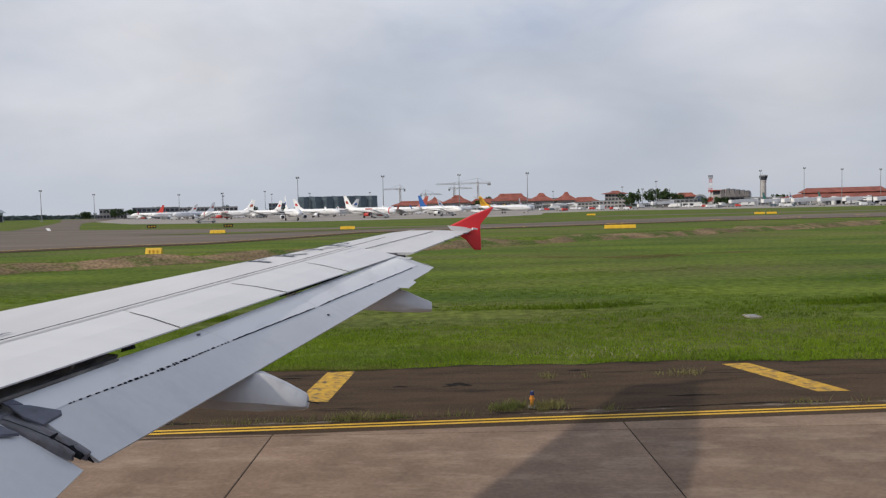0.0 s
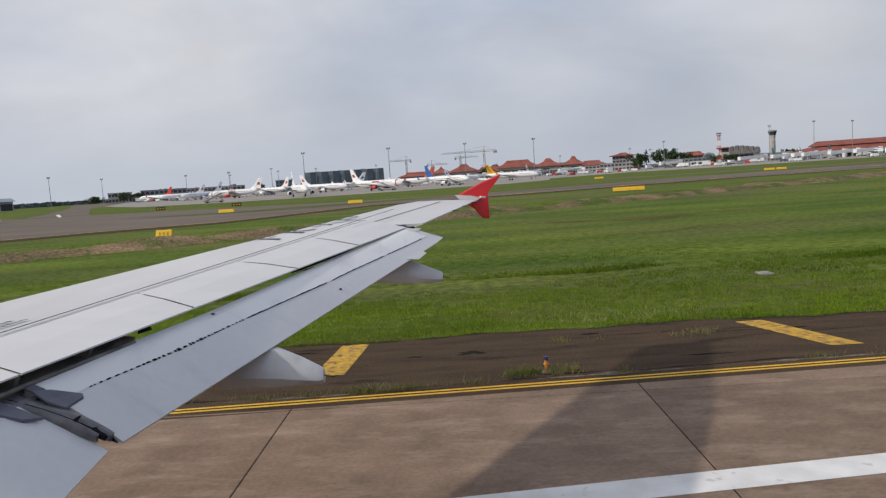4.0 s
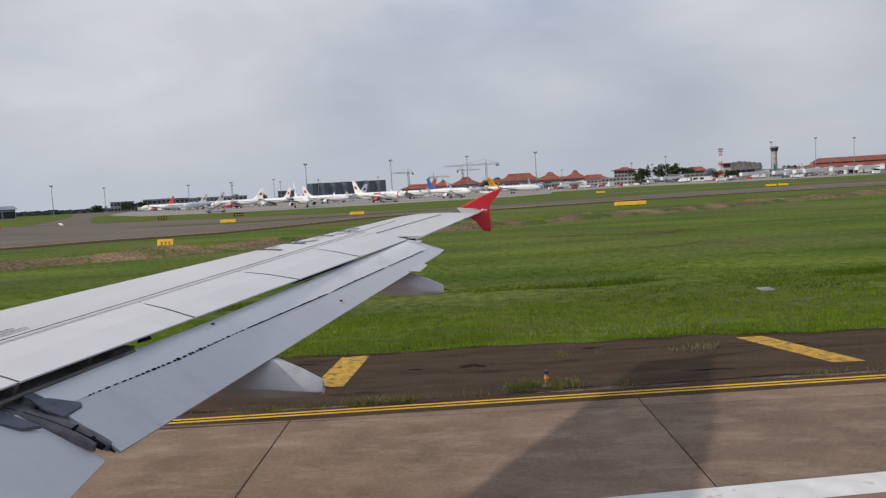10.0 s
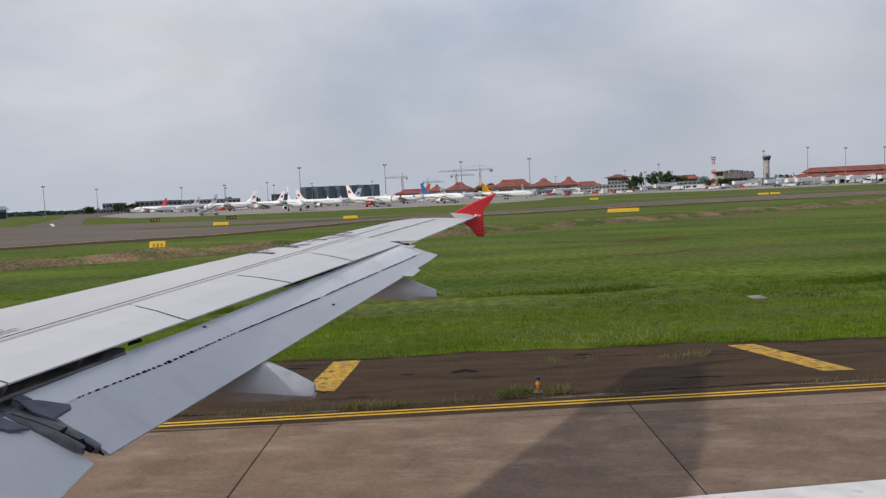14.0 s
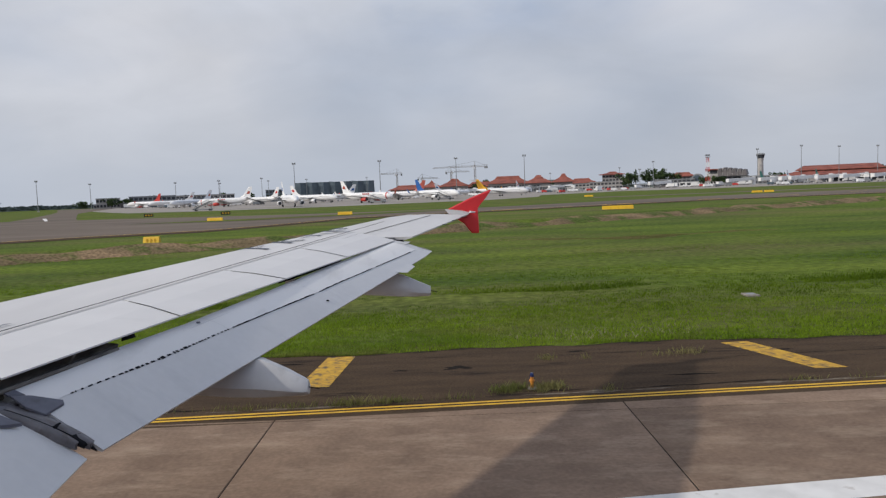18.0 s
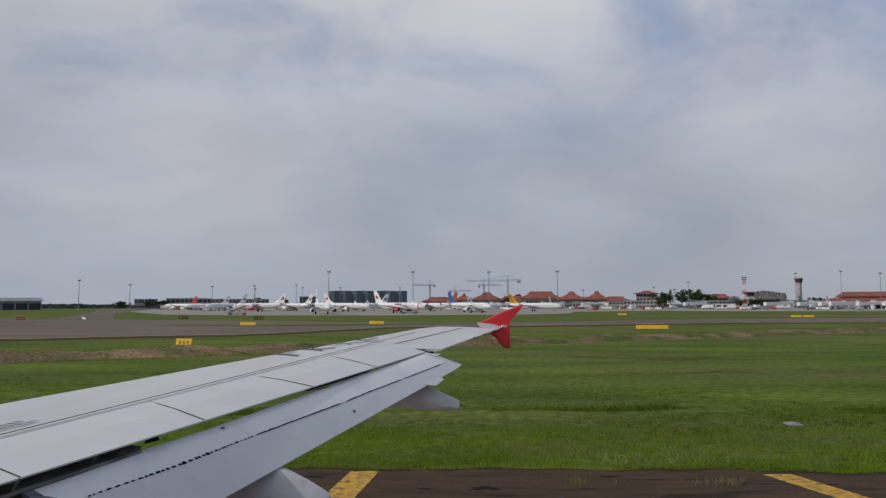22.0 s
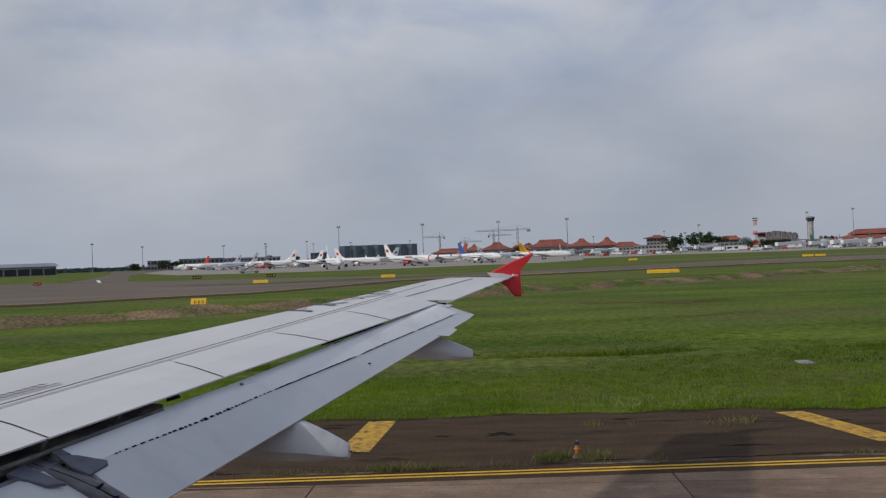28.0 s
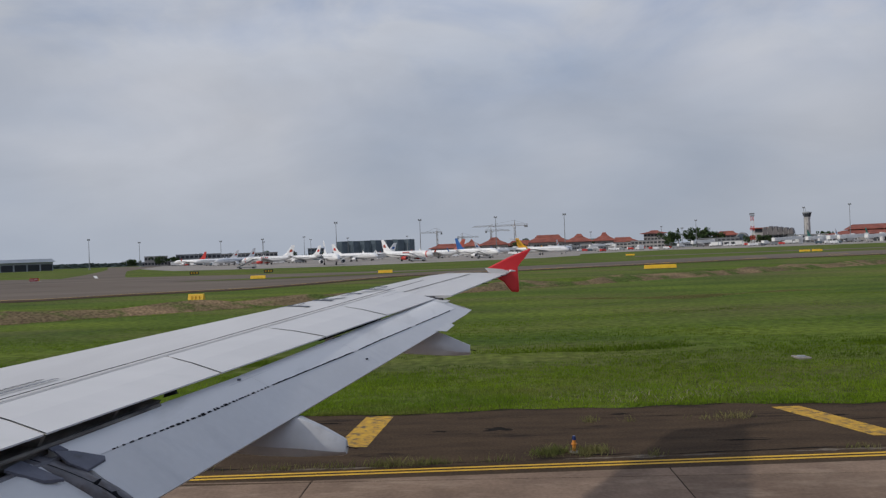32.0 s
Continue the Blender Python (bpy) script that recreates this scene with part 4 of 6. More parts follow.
    fin = part("fin", loft([[(-10.0 * S, -0.06 * S, 5.3 * S), (-11.2 * S, -0.16 * S, 5.2 * S), (-17.2 * S, -0.08 * S, 5.2 * S), (-17.2 * S, 0.08 * S, 5.2 * S), (-11.2 * S, 0.16 * S, 5.2 * S)],
                            [(-13.0 * S, -0.06 * S, 7.0 * S), (-13.8 * S, -0.14 * S, 7.0 * S), (-17.8 * S, -0.06 * S, 7.0 * S), (-17.8 * S, 0.06 * S, 7.0 * S), (-13.8 * S, 0.14 * S, 7.0 * S)],
                            [(-16.9 * S, -0.04 * S, 12.0 * S), (-17.3 * S, -0.08 * S, 12.0 * S), (-19.2 * S, -0.03 * S, 12.0 * S), (-19.2 * S, 0.03 * S, 12.0 * S),
                             (-17.3 * S, 0.08 * S, 12.0 * S)]]), tail, t, "painted tail fin")
    if tail is M_BODY:
        for s in (-1, 1):
            part("fin_emblem", loft([[(x * S, s * y * S, z * S) for x, z in ((-15.1, 7.5), (-15.7, 8.8), (-16.6, 9.4), (-17.5, 9.0), (-17.3, 7.7))] for y in (0.13, 0.15)]), (M_TAIL_RED, M_TAIL_ORANGE, M_TAIL_BLUE)[int(abs(at[0]) * 7) % 3], fin, "painted fin emblem")
    part("cockpit_window", loft([[(17.0 * S, -1.0 * S, 3.95 * S), (17.6 * S, -0.8 * S, 3.75 * S), (17.75 * S, 0, 3.75 * S), (17.6 * S, 0.8 * S, 3.75 * S), (17.0 * S, 1.0 * S, 3.95 * S)],
                                 [(16.3 * S, -1.0 * S, 4.5 * S), (16.8 * S, -0.7 * S, 4.5 * S), (16.9 * S, 0, 4.5 * S), (16.8 * S, 0.7 * S, 4.5 * S), (16.3 * S, 1.0 * S, 4.5 * S)]]), M_GLASS, t)
    ng = part("nose_gear", tube((13.6 * S, 0, 0.35 * S), (13.6 * S, 0, 2.2 * S), 0.1 * S, 0.12 * S), M_METAL, t)
    part("tyre", tube((13.6 * S, -0.25 * S, 0.36 * S), (13.6 * S, 0.25 * S, 0.36 * S), 0.36 * S, 0.36 * S, 12), M_RUBBER, ng)
    return t


def put(az, d, z=0.045):
    x, y = far(az, d)
    return (x, y, z)


def spot(az, d):
    return (d * math.sin(radians(az)), d * math.cos(radians(az)), 0.045)


airliner("white airliner with a red belly, side on", spot(-16.9, 480), 170, M_BODY, 1.0, belly=M_TAIL_RED)
airliner("white airliner with a marked fin parked on the apron", spot(-19.3, 540), -120, M_BODY)
airliner("white airliner parked behind the others", spot(-14.3, 540), 150, M_BODY)
airliner("white airliner parked nose towards the runway", spot(-12.1, 345), -68, M_BODY)
airliner("white airliner with a white fin before the dark hall", spot(-10.2, 470), -28, M_BODY)
airliner("white airliner before the dark hall, tail outward", spot(-8.9, 520), 200, M_BODY)
airliner("white airliner with a red and white tail, stairs at its door", spot(-6.1, 385), -38, M_BODY, belly=M_TAIL_RED)
airliner("white airliner with a dark red fin parked behind", spot(-6.5, 560), -40, M_TAIL_RED)
airliner("white airliner with a red tail", spot(-3.5, 470), 158, M_TAIL_ORANGE)
airliner("white airliner with a blue tail and boarding stairs", spot(-0.5, 415), -48, M_TAIL_BLUE)
airliner("slim white airliner with a yellow tail and rear engines", spot(4.7, 470), -22, M_TAIL_YELLOW, 0.95, "rear")
airliner("white airliner parked far back", spot(-20.7, 660), 200, M_BODY)
airliner("white airliner parked far back", spot(-22.6, 690), 160, M_TAIL_RED)
for az, d, turn, tl, lb in ((26.6, 745, 35, M_TAIL_GREEN, "white airliner with a teal tail at the terminal"), (28.2, 745, 40, M_BODY, "white airliner at the terminal"),
                            (30.0, 745, 40, M_TAIL_GREEN, "white airliner with a teal tail at the terminal"), (37.5, 745, 20, M_TAIL_RED, "white airliner with a bright red tail"),
                            (39.5, 745, 20, M_BODY, "plain white airliner at the terminal"), (42.0, 745, 15, M_BODY, "plain white airliner at the terminal"),
                            (8.2, 720, 60, M_BODY, "white airliner in front of the red roofs"), (2.2, 700, 25, M_BODY, "white airliner in front of the red roofs")):
    airliner(lb, put(az, d), turn, tl)


# ---- apron floodlight masts ----
def mast(az, d, h, heads=2):
    t = thing("floodlight_mast", "tall grey floodlight mast with lamp heads", "light mast", "apron masts", at=put(az, d, 0.0))
    part("pole", tube((0, 0, 0), (0, 0, h), 0.34, 0.17, 8), M_STEEL, t)
    part("cross_arm", box(-1.2, 1.2, -0.12, 0.12, h - 0.1, h + 0.15), M_STEEL, t)
    for s in (-1.0, -0.62, 0.62, 1.0):
        part("lamp_head", box(s - 0.24, s + 0.24, -0.45, 0.3, h - 0.75, h + 0.6, 0.08), M_WALLD, t, "dark floodlight head")
    part("base", box(-0.8, 0.8, -0.8, 0.8, 0, 0.7, 0.08), M_WALL, t, "concrete mast base")
    return t


for az, d, h in ((-12.5, 520, 28), (-5.85, 520, 28), (0.2, 520, 28), (5.6, 520, 28), (-18.6, 720, 22), (-16.0, 690, 22), (-15.1, 800, 22), (-12.0, 760, 25), (-11.5, 840, 24),
                 (-8.6, 830, 24), (-3.9, 880, 25), (10.6, 900, 22), (15.9, 900, 25), (17.4, 740, 19), (18.4, 740, 26), (25.7, 740, 33), (28.55, 740, 34),
                 (30.9, 750, 32), (33.2, 760, 31), (35.3, 770, 30), (37.4, 780, 30), (39.5, 790, 30), (41.6, 800, 30), (-24.0, 760, 24), (-28.0, 700, 26)):
    mast(az, d, h)


# ---- buildings ----
def building(name, label, az, d, w, dep, h, mat, turn=None, floors=1, cols=8, roof=None, roof_h=0.0, over=1.0, group="", glass=M_DARK):
    """A block facing the runway: walls, window openings on each storey, flat or hipped roof."""
    t = thing(name, label, "building", group, at=put(az, d, 0.0), turn=-az if turn is None else turn)
    part("wall", box(-w / 2, w / 2, 0, dep, 0, h), mat, t)
    fh = h / floors
    for f in range(floors):
        for c in range(cols):
            cw = w / cols
            x0 = -w / 2 + cw * (c + 0.14)
            part("window", box(x0, x0 + cw * 0.72, -0.12, 0.25, fh * f + fh * 0.28, fh * f + fh * 0.78), glass, t)
    if roof:
        o = over
        rings = [[(-w / 2 - o, -o, h), (w / 2 + o, -o, h), (w / 2 + o, dep + o, h), (-w / 2 - o, dep + o, h)],
                 [(-w / 2 - o, -o, h + 0.5), (w / 2 + o, -o, h + 0.5), (w / 2 + o, dep + o, h + 0.5), (-w / 2 - o, dep + o, h + 0.5)],
                 [(-w / 2 + dep * 0.30, dep * 0.36, h + roof_h * 0.62), (w / 2 - dep * 0.30, dep * 0.36, h + roof_h * 0.62), (w / 2 - dep * 0.30, dep * 0.64, h + roof_h * 0.62),
                  (-w / 2 + dep * 0.30, dep * 0.64, h + roof_h * 0.62)],
                 [(-w / 2 + dep * 0.42, dep * 0.48, h + roof_h), (w / 2 - dep * 0.42, dep * 0.48, h + roof_h), (w / 2 - dep * 0.42, dep * 0.52, h + roof_h),
                  (-w / 2 + dep * 0.42, dep * 0.52, h + roof_h)]]
        part("roof", loft(rings), roof, t, "red tiled hipped roof" if roof is M_ROOF else "")
    else:
        part("roof", box(-w / 2 - 0.4, w / 2 + 0.4, -0.4, dep + 0.4, h, h + 0.5), M_WALLD, t)
    return t


# dark glass hall with a faceted front
def facet_hall(az, d, w, dep, h):
    t = thing("dark_hall", "long dark blue grey hall with a faceted curved facade", "building", at=put(az, d, 0.0), turn=-az)
    n = 7
    for i in range(n):
        x0, x1 = -w / 2 + w * i / n, -w / 2 + w * (i + 1) / n
        xm = (x0 + x1) / 2
        rings = [[(x0, 0, 0), (xm, -4, 0), (x1, 0, 0), (x1, dep, 0), (x0, dep, 0)],
                 [(x0 - 0.3, -1.5, h - 2), (xm, -5.5, h - 2), (x1 - 0.3, -1.5, h - 2), (x1, dep, h - 2), (x0, dep, h - 2)],
                 [(x0 - 0.3, -1.8, h + (0.6 if i % 2 else 0)), (xm, -5.8, h), (x1 - 0.3, -1.8, h), (x1, dep, h), (x0, dep, h)]]
        bay = part("wall", loft(rings), M_CLAD, t)
        for k in range(3):
            part("window", loft([[(lerp(x0, xm, 0.1 + 0.3 * k), lerp(0, -4, 0.1 + 0.3 * k) - 0.3, h * 0.18), (lerp(x0, xm, 0.3 + 0.3 * k), lerp(0, -4, 0.3 + 0.3 * k) - 0.3, h * 0.18),
                                  (lerp(x0, xm, 0.3 + 0.3 * k), lerp(0, -4, 0.3 + 0.3 * k) + 1, h * 0.18)],
                                 [(lerp(x0, xm, 0.1 + 0.3 * k), lerp(0, -4, 0.1 + 0.3 * k) - 1.5, h * 0.8), (lerp(x0, xm, 0.3 + 0.3 * k), lerp(0, -4, 0.3 + 0.3 * k) - 1.5, h * 0.8),
                                  (lerp(x0, xm, 0.3 + 0.3 * k), lerp(0, -4, 0.3 + 0.3 * k) + 1, h * 0.8)]]), M_TINT, bay)
    return t


facet_hall(-6.4, 900, 97, 40, 21.5)
building("red_roof_terminal", "terminal pavilion with a red tiled hipped roof", 1.2, 860, 20, 24, 9.5, M_WALL, roof=M_ROOF, roof_h=9, cols=6, over=3)
building("red_roof_terminal", "terminal pavilion with a red tiled hipped roof", 3.0, 860, 32, 30, 10, M_WALL, roof=M_ROOF, roof_h=9.5, cols=8, over=3)
building("red_roof_terminal", "long terminal with a red tiled roof", 7.25, 860, 46, 24, 11, M_WALL, roof=M_ROOF, roof_h=9, cols=14, over=3)
building("red_roof_terminal", "terminal pavilion with a red tiled hipped roof", 9.65, 840, 28, 28, 10, M_WALL, roof=M_ROOF, roof_h=9.5, cols=7, over=3)
building("red_roof_terminal", "terminal pavilion with a pointed red roof", 11.6, 840, 20, 20, 10, M_WALL, roof=M_ROOF, roof_h=10, cols=6, over=4)
building("grey_hall", "grey flat roofed hall behind the terminal", 9.6, 960, 46, 20, 14, M_WALLD, floors=2)
building("service_building", "low white service building", 13.2, 800, 36, 16, 7, M_WALL, floors=2, cols=9)
building("service_building", "low cream service building", 14.6, 760, 26, 14, 8, M_WALL, floors=2, cols=7)
building("pagoda_building", "office building with a wide red pagoda roof", 15.35, 900, 24, 20, 17, M_WALL, floors=4, cols=6, roof=M_ROOF, roof_h=4, over=4)
building("service_building", "low grey service building", 20.0, 820, 40, 16, 8, M_WALLD, floors=2, cols=9)
building("service_building", "low grey service building with a red roof", 20.5, 860, 26, 14, 11, M_WALLD, floors=2, cols=6, roof=M_ROOF, roof_h=5, over=2)


def long_terminal(az, d, w, dep):
    """Low hall behind columns, a wide eaves roof and a shorter raised roof over its middle."""
    t = thing("long_terminal", "long terminal with a stepped red tiled roof", "building", "long terminals", at=put(az, d, 0.0), turn=-az)
    part("wall", box(-w / 2 + 2, w / 2 - 2, 3, dep, 0, 7), M_WALLD, t)
    part("lower_roof", loft([[(-w / 2 - 5, -5, 6.6), (w / 2 + 5, -5, 6.6), (w / 2 + 5, dep + 5, 6.6), (-w / 2 - 5, dep + 5, 6.6)],
                             [(-w / 2 - 5, -5, 7.2), (w / 2 + 5, -5, 7.2), (w / 2 + 5, dep + 5, 7.2), (-w / 2 - 5, dep + 5, 7.2)],
                             [(-w / 2 + 9, 9, 10.6), (w / 2 - 9, 9, 10.6), (w / 2 - 9, dep - 9, 10.6), (-w / 2 + 9, dep - 9, 10.6)]]), M_ROOF, t, "red tiled lower roof")
    part("clerestory", box(-w / 2 + 12, w / 2 - 12, 10, dep - 10, 10.4, 11.4), M_DARK, t, "dark strip of windows between the roofs")
    part("upper_roof", loft([[(-w / 2 + 9, 7, 11.2), (w / 2 - 9, 7, 11.2), (w / 2 - 9, dep - 7, 11.2), (-w / 2 + 9, dep - 7, 11.2)],
                             [(-w / 2 + 9, 7, 11.7), (w / 2 - 9, 7, 11.7), (w / 2 - 9, dep - 7, 11.7), (-w / 2 + 9, dep - 7, 11.7)],
                             [(-w / 2 + 15, dep / 2 - 1, 16), (w / 2 - 15, dep / 2 - 1, 16), (w / 2 - 15, dep / 2 + 1, 16), (-w / 2 + 15, dep / 2 + 1, 16)]]), M_ROOF, t, "red tiled raised roof")
    n = int(w / 5)
    for k in range(n + 1):
        x = -w / 2 + w * k / n
        part("column", box(x - 0.5, x + 0.5, -3.6, -2.6, 0, 6.6), M_BRIDGE, t)
    for k in range(n):
        x = -w / 2 + w * (k + 0.5) / n
        part("window", box(x - 1.9, x + 1.9, 2.8, 3.2, 1, 5.4), M_DARK, t)
    return t


long_terminal(30.9, 760, 92, 44)
long_terminal(38.2, 800, 74, 40)
building("red_roof_terminal", "long low hall with a faded red tiled roof", -0.6, 900, 46, 22, 8, M_WALLD, roof=M_ROOF, roof_h=6, cols=12, over=3)
building("red_roof_terminal", "long low hall with a faded red tiled roof", 5.1, 900, 40, 22, 8.5, M_WALLD, roof=M_ROOF, roof_h=6.5, cols=10, over=3)
building("red_roof_terminal", "low hall with a faded red tiled roof", 13.0, 880, 34, 20, 8, M_WALLD, roof=M_ROOF, roof_h=6, cols=9, over=3)
building("service_building", "low grey service building at the foot of the tower", 25.9, 765, 34, 12, 8, M_WALLD, floors=2, cols=9)
building("pale_depot", "long low pale depot building", -16.8, 900, 86, 24, 11, M_WALL, floors=2, cols=18)
building("grey_depot", "grey depot with a dark roof", -19.9, 820, 46, 20, 11, M_WALLD, floors=2, cols=10)
building("pale_depot", "low pale depot building", -22.9, 800, 22, 18, 10, M_WALL, floors=2, cols=7)
building("dark_office", "small dark office block beside the hall", -11.1, 900, 20, 16, 14, M_CLAD, floors=3, cols=5)


random.seed(31)
SHEDS = (M_WALL, M_BRIDGE, M_WALLD, M_WALLD, M_FOLD, M_HANGAR)
for i in range(34):
    az0 = random.choice((random.uniform(-24, -14), random.uniform(-3, 13), random.uniform(16, 33)))
    building("service_shed", random.choice(("low grey service shed at the edge of the apron", "low pale store with dark doors at the apron")), az0, random.uniform(770, 835), random.uniform(9, 26), 9,
             random.uniform(3.5, 7.5), random.choice(SHEDS), floors=1, cols=random.randint(3, 6), group="apron sheds")


# flat hangar and arched hangar ahead of the wing
def flat_hangar(az, d, w, dep, h):
    t = thing("flat_hangar", "wide grey hangar with a shallow roof and dark doors", "hangar", at=put(az, d, 0.0), turn=-az + 8)
    part("wall", box(-w / 2, w / 2, 0, dep, 0, h), M_HANGAR, t)
    part("roof", loft([[(-w / 2 - 2, -3, h), (w / 2 + 2, -3, h), (w / 2 + 2, dep, h), (-w / 2 - 2, dep, h)],
                       [(-w / 2 + 1, 0, h + 3), (w / 2 - 1, 0, h + 3), (w / 2 - 1, dep, h + 3), (-w / 2 + 1, dep, h + 3)]]), M_HANGAR, t)
    for i in range(6):
        part("hangar_door", box(-w / 2 + w * (i + 0.06) / 6, -w / 2 + w * (i + 0.94) / 6, -0.4, 0.3, 0.2, h * 0.75), M_DARK, t, "dark sliding door")
    return t


flat_hangar(-32.0, 740, 62, 40, 8)


def arched_hangar(az, d, w, dep, h):
    t = thing("arched_hangar", "large rounded blue grey hangar with open bays", "hangar", at=put(az, d, 0.0), turn=-az)
    prof = [(-dep / 2, h * 0.42), (-dep / 2, h * 0.7), (-dep * 0.42, h * 0.92), (-dep * 0.2, h), (dep * 0.2, h), (dep * 0.42, h * 0.9), (dep / 2, h * 0.6), (dep / 2, 0.1), (-dep * 0.3, 0.1), (-dep * 0.3, h * 0.42)]
    rings = []
    for x, s in ((-w / 2, 0.8), (-w / 2 + 5, 0.95), (-w / 2 + 12, 1), (w / 2 - 12, 1), (w / 2 - 5, 0.95), (w / 2, 0.78)):
        rings.append([(x, y * s, z * (s if z > 1 else 1)) for y, z in prof])
    part("shell", loft(rings), M_HANGAR, t, "", True)
    for i in range(7):
        x = -w / 2 + 6 + (w - 12) * i / 6
        part("column", box(x - 1.5, x + 1.5, -dep / 2, -dep * 0.29, 0, h * 0.45), M_HANGAR, t)
    for i in range(6):
        x = -w / 2 + 6 + (w - 12) * (i + 0.5) / 6
        part("bay_opening", box(x - 6, x + 6, -dep * 0.31, -dep * 0.295, 0.1, h * 0.4), M_DARK, t, "dark open bay")
    return t


arched_hangar(-46.0, 600, 130, 60, 26)


# control tower, radar mast and the hall with the zigzag roof
def control_tower(az, d, h, k=0.8):
    t = thing("control_tower", "pale control tower with a flared dark glazed cab", "control tower", at=put(az, d, 0.0), turn=-az)
    oct_ = lambda r, z: [(k * r * math.cos(0.7854 * i + 0.39), k * r * math.sin(0.7854 * i + 0.39), z) for i in range(8)]
    part("shaft", loft([oct_(4.0, 0), oct_(3.5, h * 0.74), oct_(4.0, h * 0.83)]), M_WALL, t)
    part("cab_glass", loft([oct_(4.0, h * 0.83), oct_(5.4, h * 0.95)]), M_DARK, t, "dark slanted cab windows")
    part("cab_roof", loft([oct_(5.7, h * 0.95), oct_(5.4, h * 0.98), oct_(2.5, h)]), M_WALLD, t)
    for i in range(3):
        part("stair_window", box(-0.35, 0.35, -3.45, -2.9, h * (0.2 + 0.2 * i), h * (0.23 + 0.2 * i)), M_WALLD, t)
    part("antenna", tube((-1.2, 0, h * 0.97), (-1.2, 0, h + 3), 0.15, 0.08), M_STEEL, t)
    return t


control_tower(25.9, 800, 31)


def zigzag_hall(az, d):
    t = thing("folded_roof_hall", "grey brown hall with a row of slanting folded roofs", "building", at=put(az, d, 0.0), turn=-az)
    part("wall", box(-17, 20, 0, 24, 0, 12), M_WALLD, t)
    part("side_wing", box(-30, -17, 2, 22, 0, 13), M_WALL, t)
    part("side_roof", box(-32, -10, 0.5, 23, 17.2, 18.4), M_ROOF, t, "thin flat red roof slab")
    part("roof_storey", box(-29, -12, 3, 21, 13, 17.2), M_DARK, t, "dark glazed upper storey")
    for i in range(6):
        x = -13 + i * 6.0
        top = 19.5 - 0.75 * abs(i - 1.2)
        hood = [(x - 3.2, 9.5), (x - 2.9, top - 1.6), (x - 1.2, top), (x + 1.4, top - 0.8), (x + 3.0, 10.5)]
        part("roof_fold", loft([[(a, -5, b) for a, b in hood], [(a + 1.5, 22, b + 0.8) for a, b in hood]]), M_FOLD, t, "dark slanting roof fold")
        rim = [(x - 3.4, 9.5), (x - 3.1, top - 1.4), (x - 1.2, top + 0.3), (x - 1.2, top - 0.5), (x - 2.6, top - 1.9), (x - 2.9, 9.5)]
        part("fold_trim", loft([[(a, -5.5, b) for a, b in rim], [(a, -5.1, b) for a, b in rim]]), M_WALL, t, "pale fold edge")
        part("window", box(x - 2.2, x + 2.2, -0.3, 0.2, 2.5, 8.5), M_DARK, t)
    arch = [(math.cos(math.pi * i / 12), math.sin(math.pi * i / 12)) for i in range(13)]
    part("arched_end", loft([[(-42 + 8.5 * a, -1, 5 + 9 * b) for a, b in arch], [(-42 + 8.5 * a, 18, 5 + 9 * b) for a, b in arch]]), M_WALLD, t, "rounded grey end hall")
    part("arch_window", loft([[(-42 + 7.0 * a, -1.2, 5 + 7.4 * b) for a, b in arch], [(-42 + 7.0 * a, -0.9, 5 + 7.4 * b) for a, b in arch]]), M_TINT, t, "dark arched glazing")
    part("podium", box(-51, -30, 0, 20, 0, 5.4), M_WALL, t)
    part("canopy", box(-30, 30, -9, -5.6, 4.4, 5.2), M_WALL, t)
    for i in range(9):
        part("canopy_post", tube((-28 + 7 * i, -8.5, 0), (-28 + 7 * i, -8.5, 4.4), 0.3, 0.3, 6), M_WALL, t)
    return t


zigzag_hall(23.9, 820).scale = (0.8, 1.0, 0.95)


def radar_mast(az, d, h):
    t = thing("radar_mast", "red and white lattice radar mast", "mast", at=put(az, d, 0.0))
    for i in range(6):
        z0, z1 = h * i / 6, h * (i + 1) / 6
        w0, w1 = lerp(3.2, 1.6, i / 6), lerp(3.2, 1.6, (i + 1) / 6)
        bm = bmesh.new()
        for sx, sy in ((-1, -1), (1, -1), (1, 1), (-1, 1)):
            tube_into(bm, (sx * w0, sy * w0, z0), (sx * w1, sy * w1, z1), 0.3, 0.3, 5)
        tube_into(bm, (-w0, -w0, z0), (w1, -w1, z1), 0.2, 0.2, 5)
        tube_into(bm, (w0, -w0, z0), (-w1, -w1, z1), 0.2, 0.2, 5)
        part("lattice_stage", bm, M_TAIL_RED if i % 2 else M_SIGN_WHITE, t, "red lattice stage" if i % 2 else "white lattice stage")
    part("platform", box(-3, 3, -3, 3, h, h + 0.8), M_STEEL, t)
    part("radar_antenna", box(-4, 4, -0.4, 0.4, h + 1.5, h + 3), M_STEEL, t)
    return t


radar_mast(22.3, 760, 28).scale = (0.6, 0.6, 1.0)


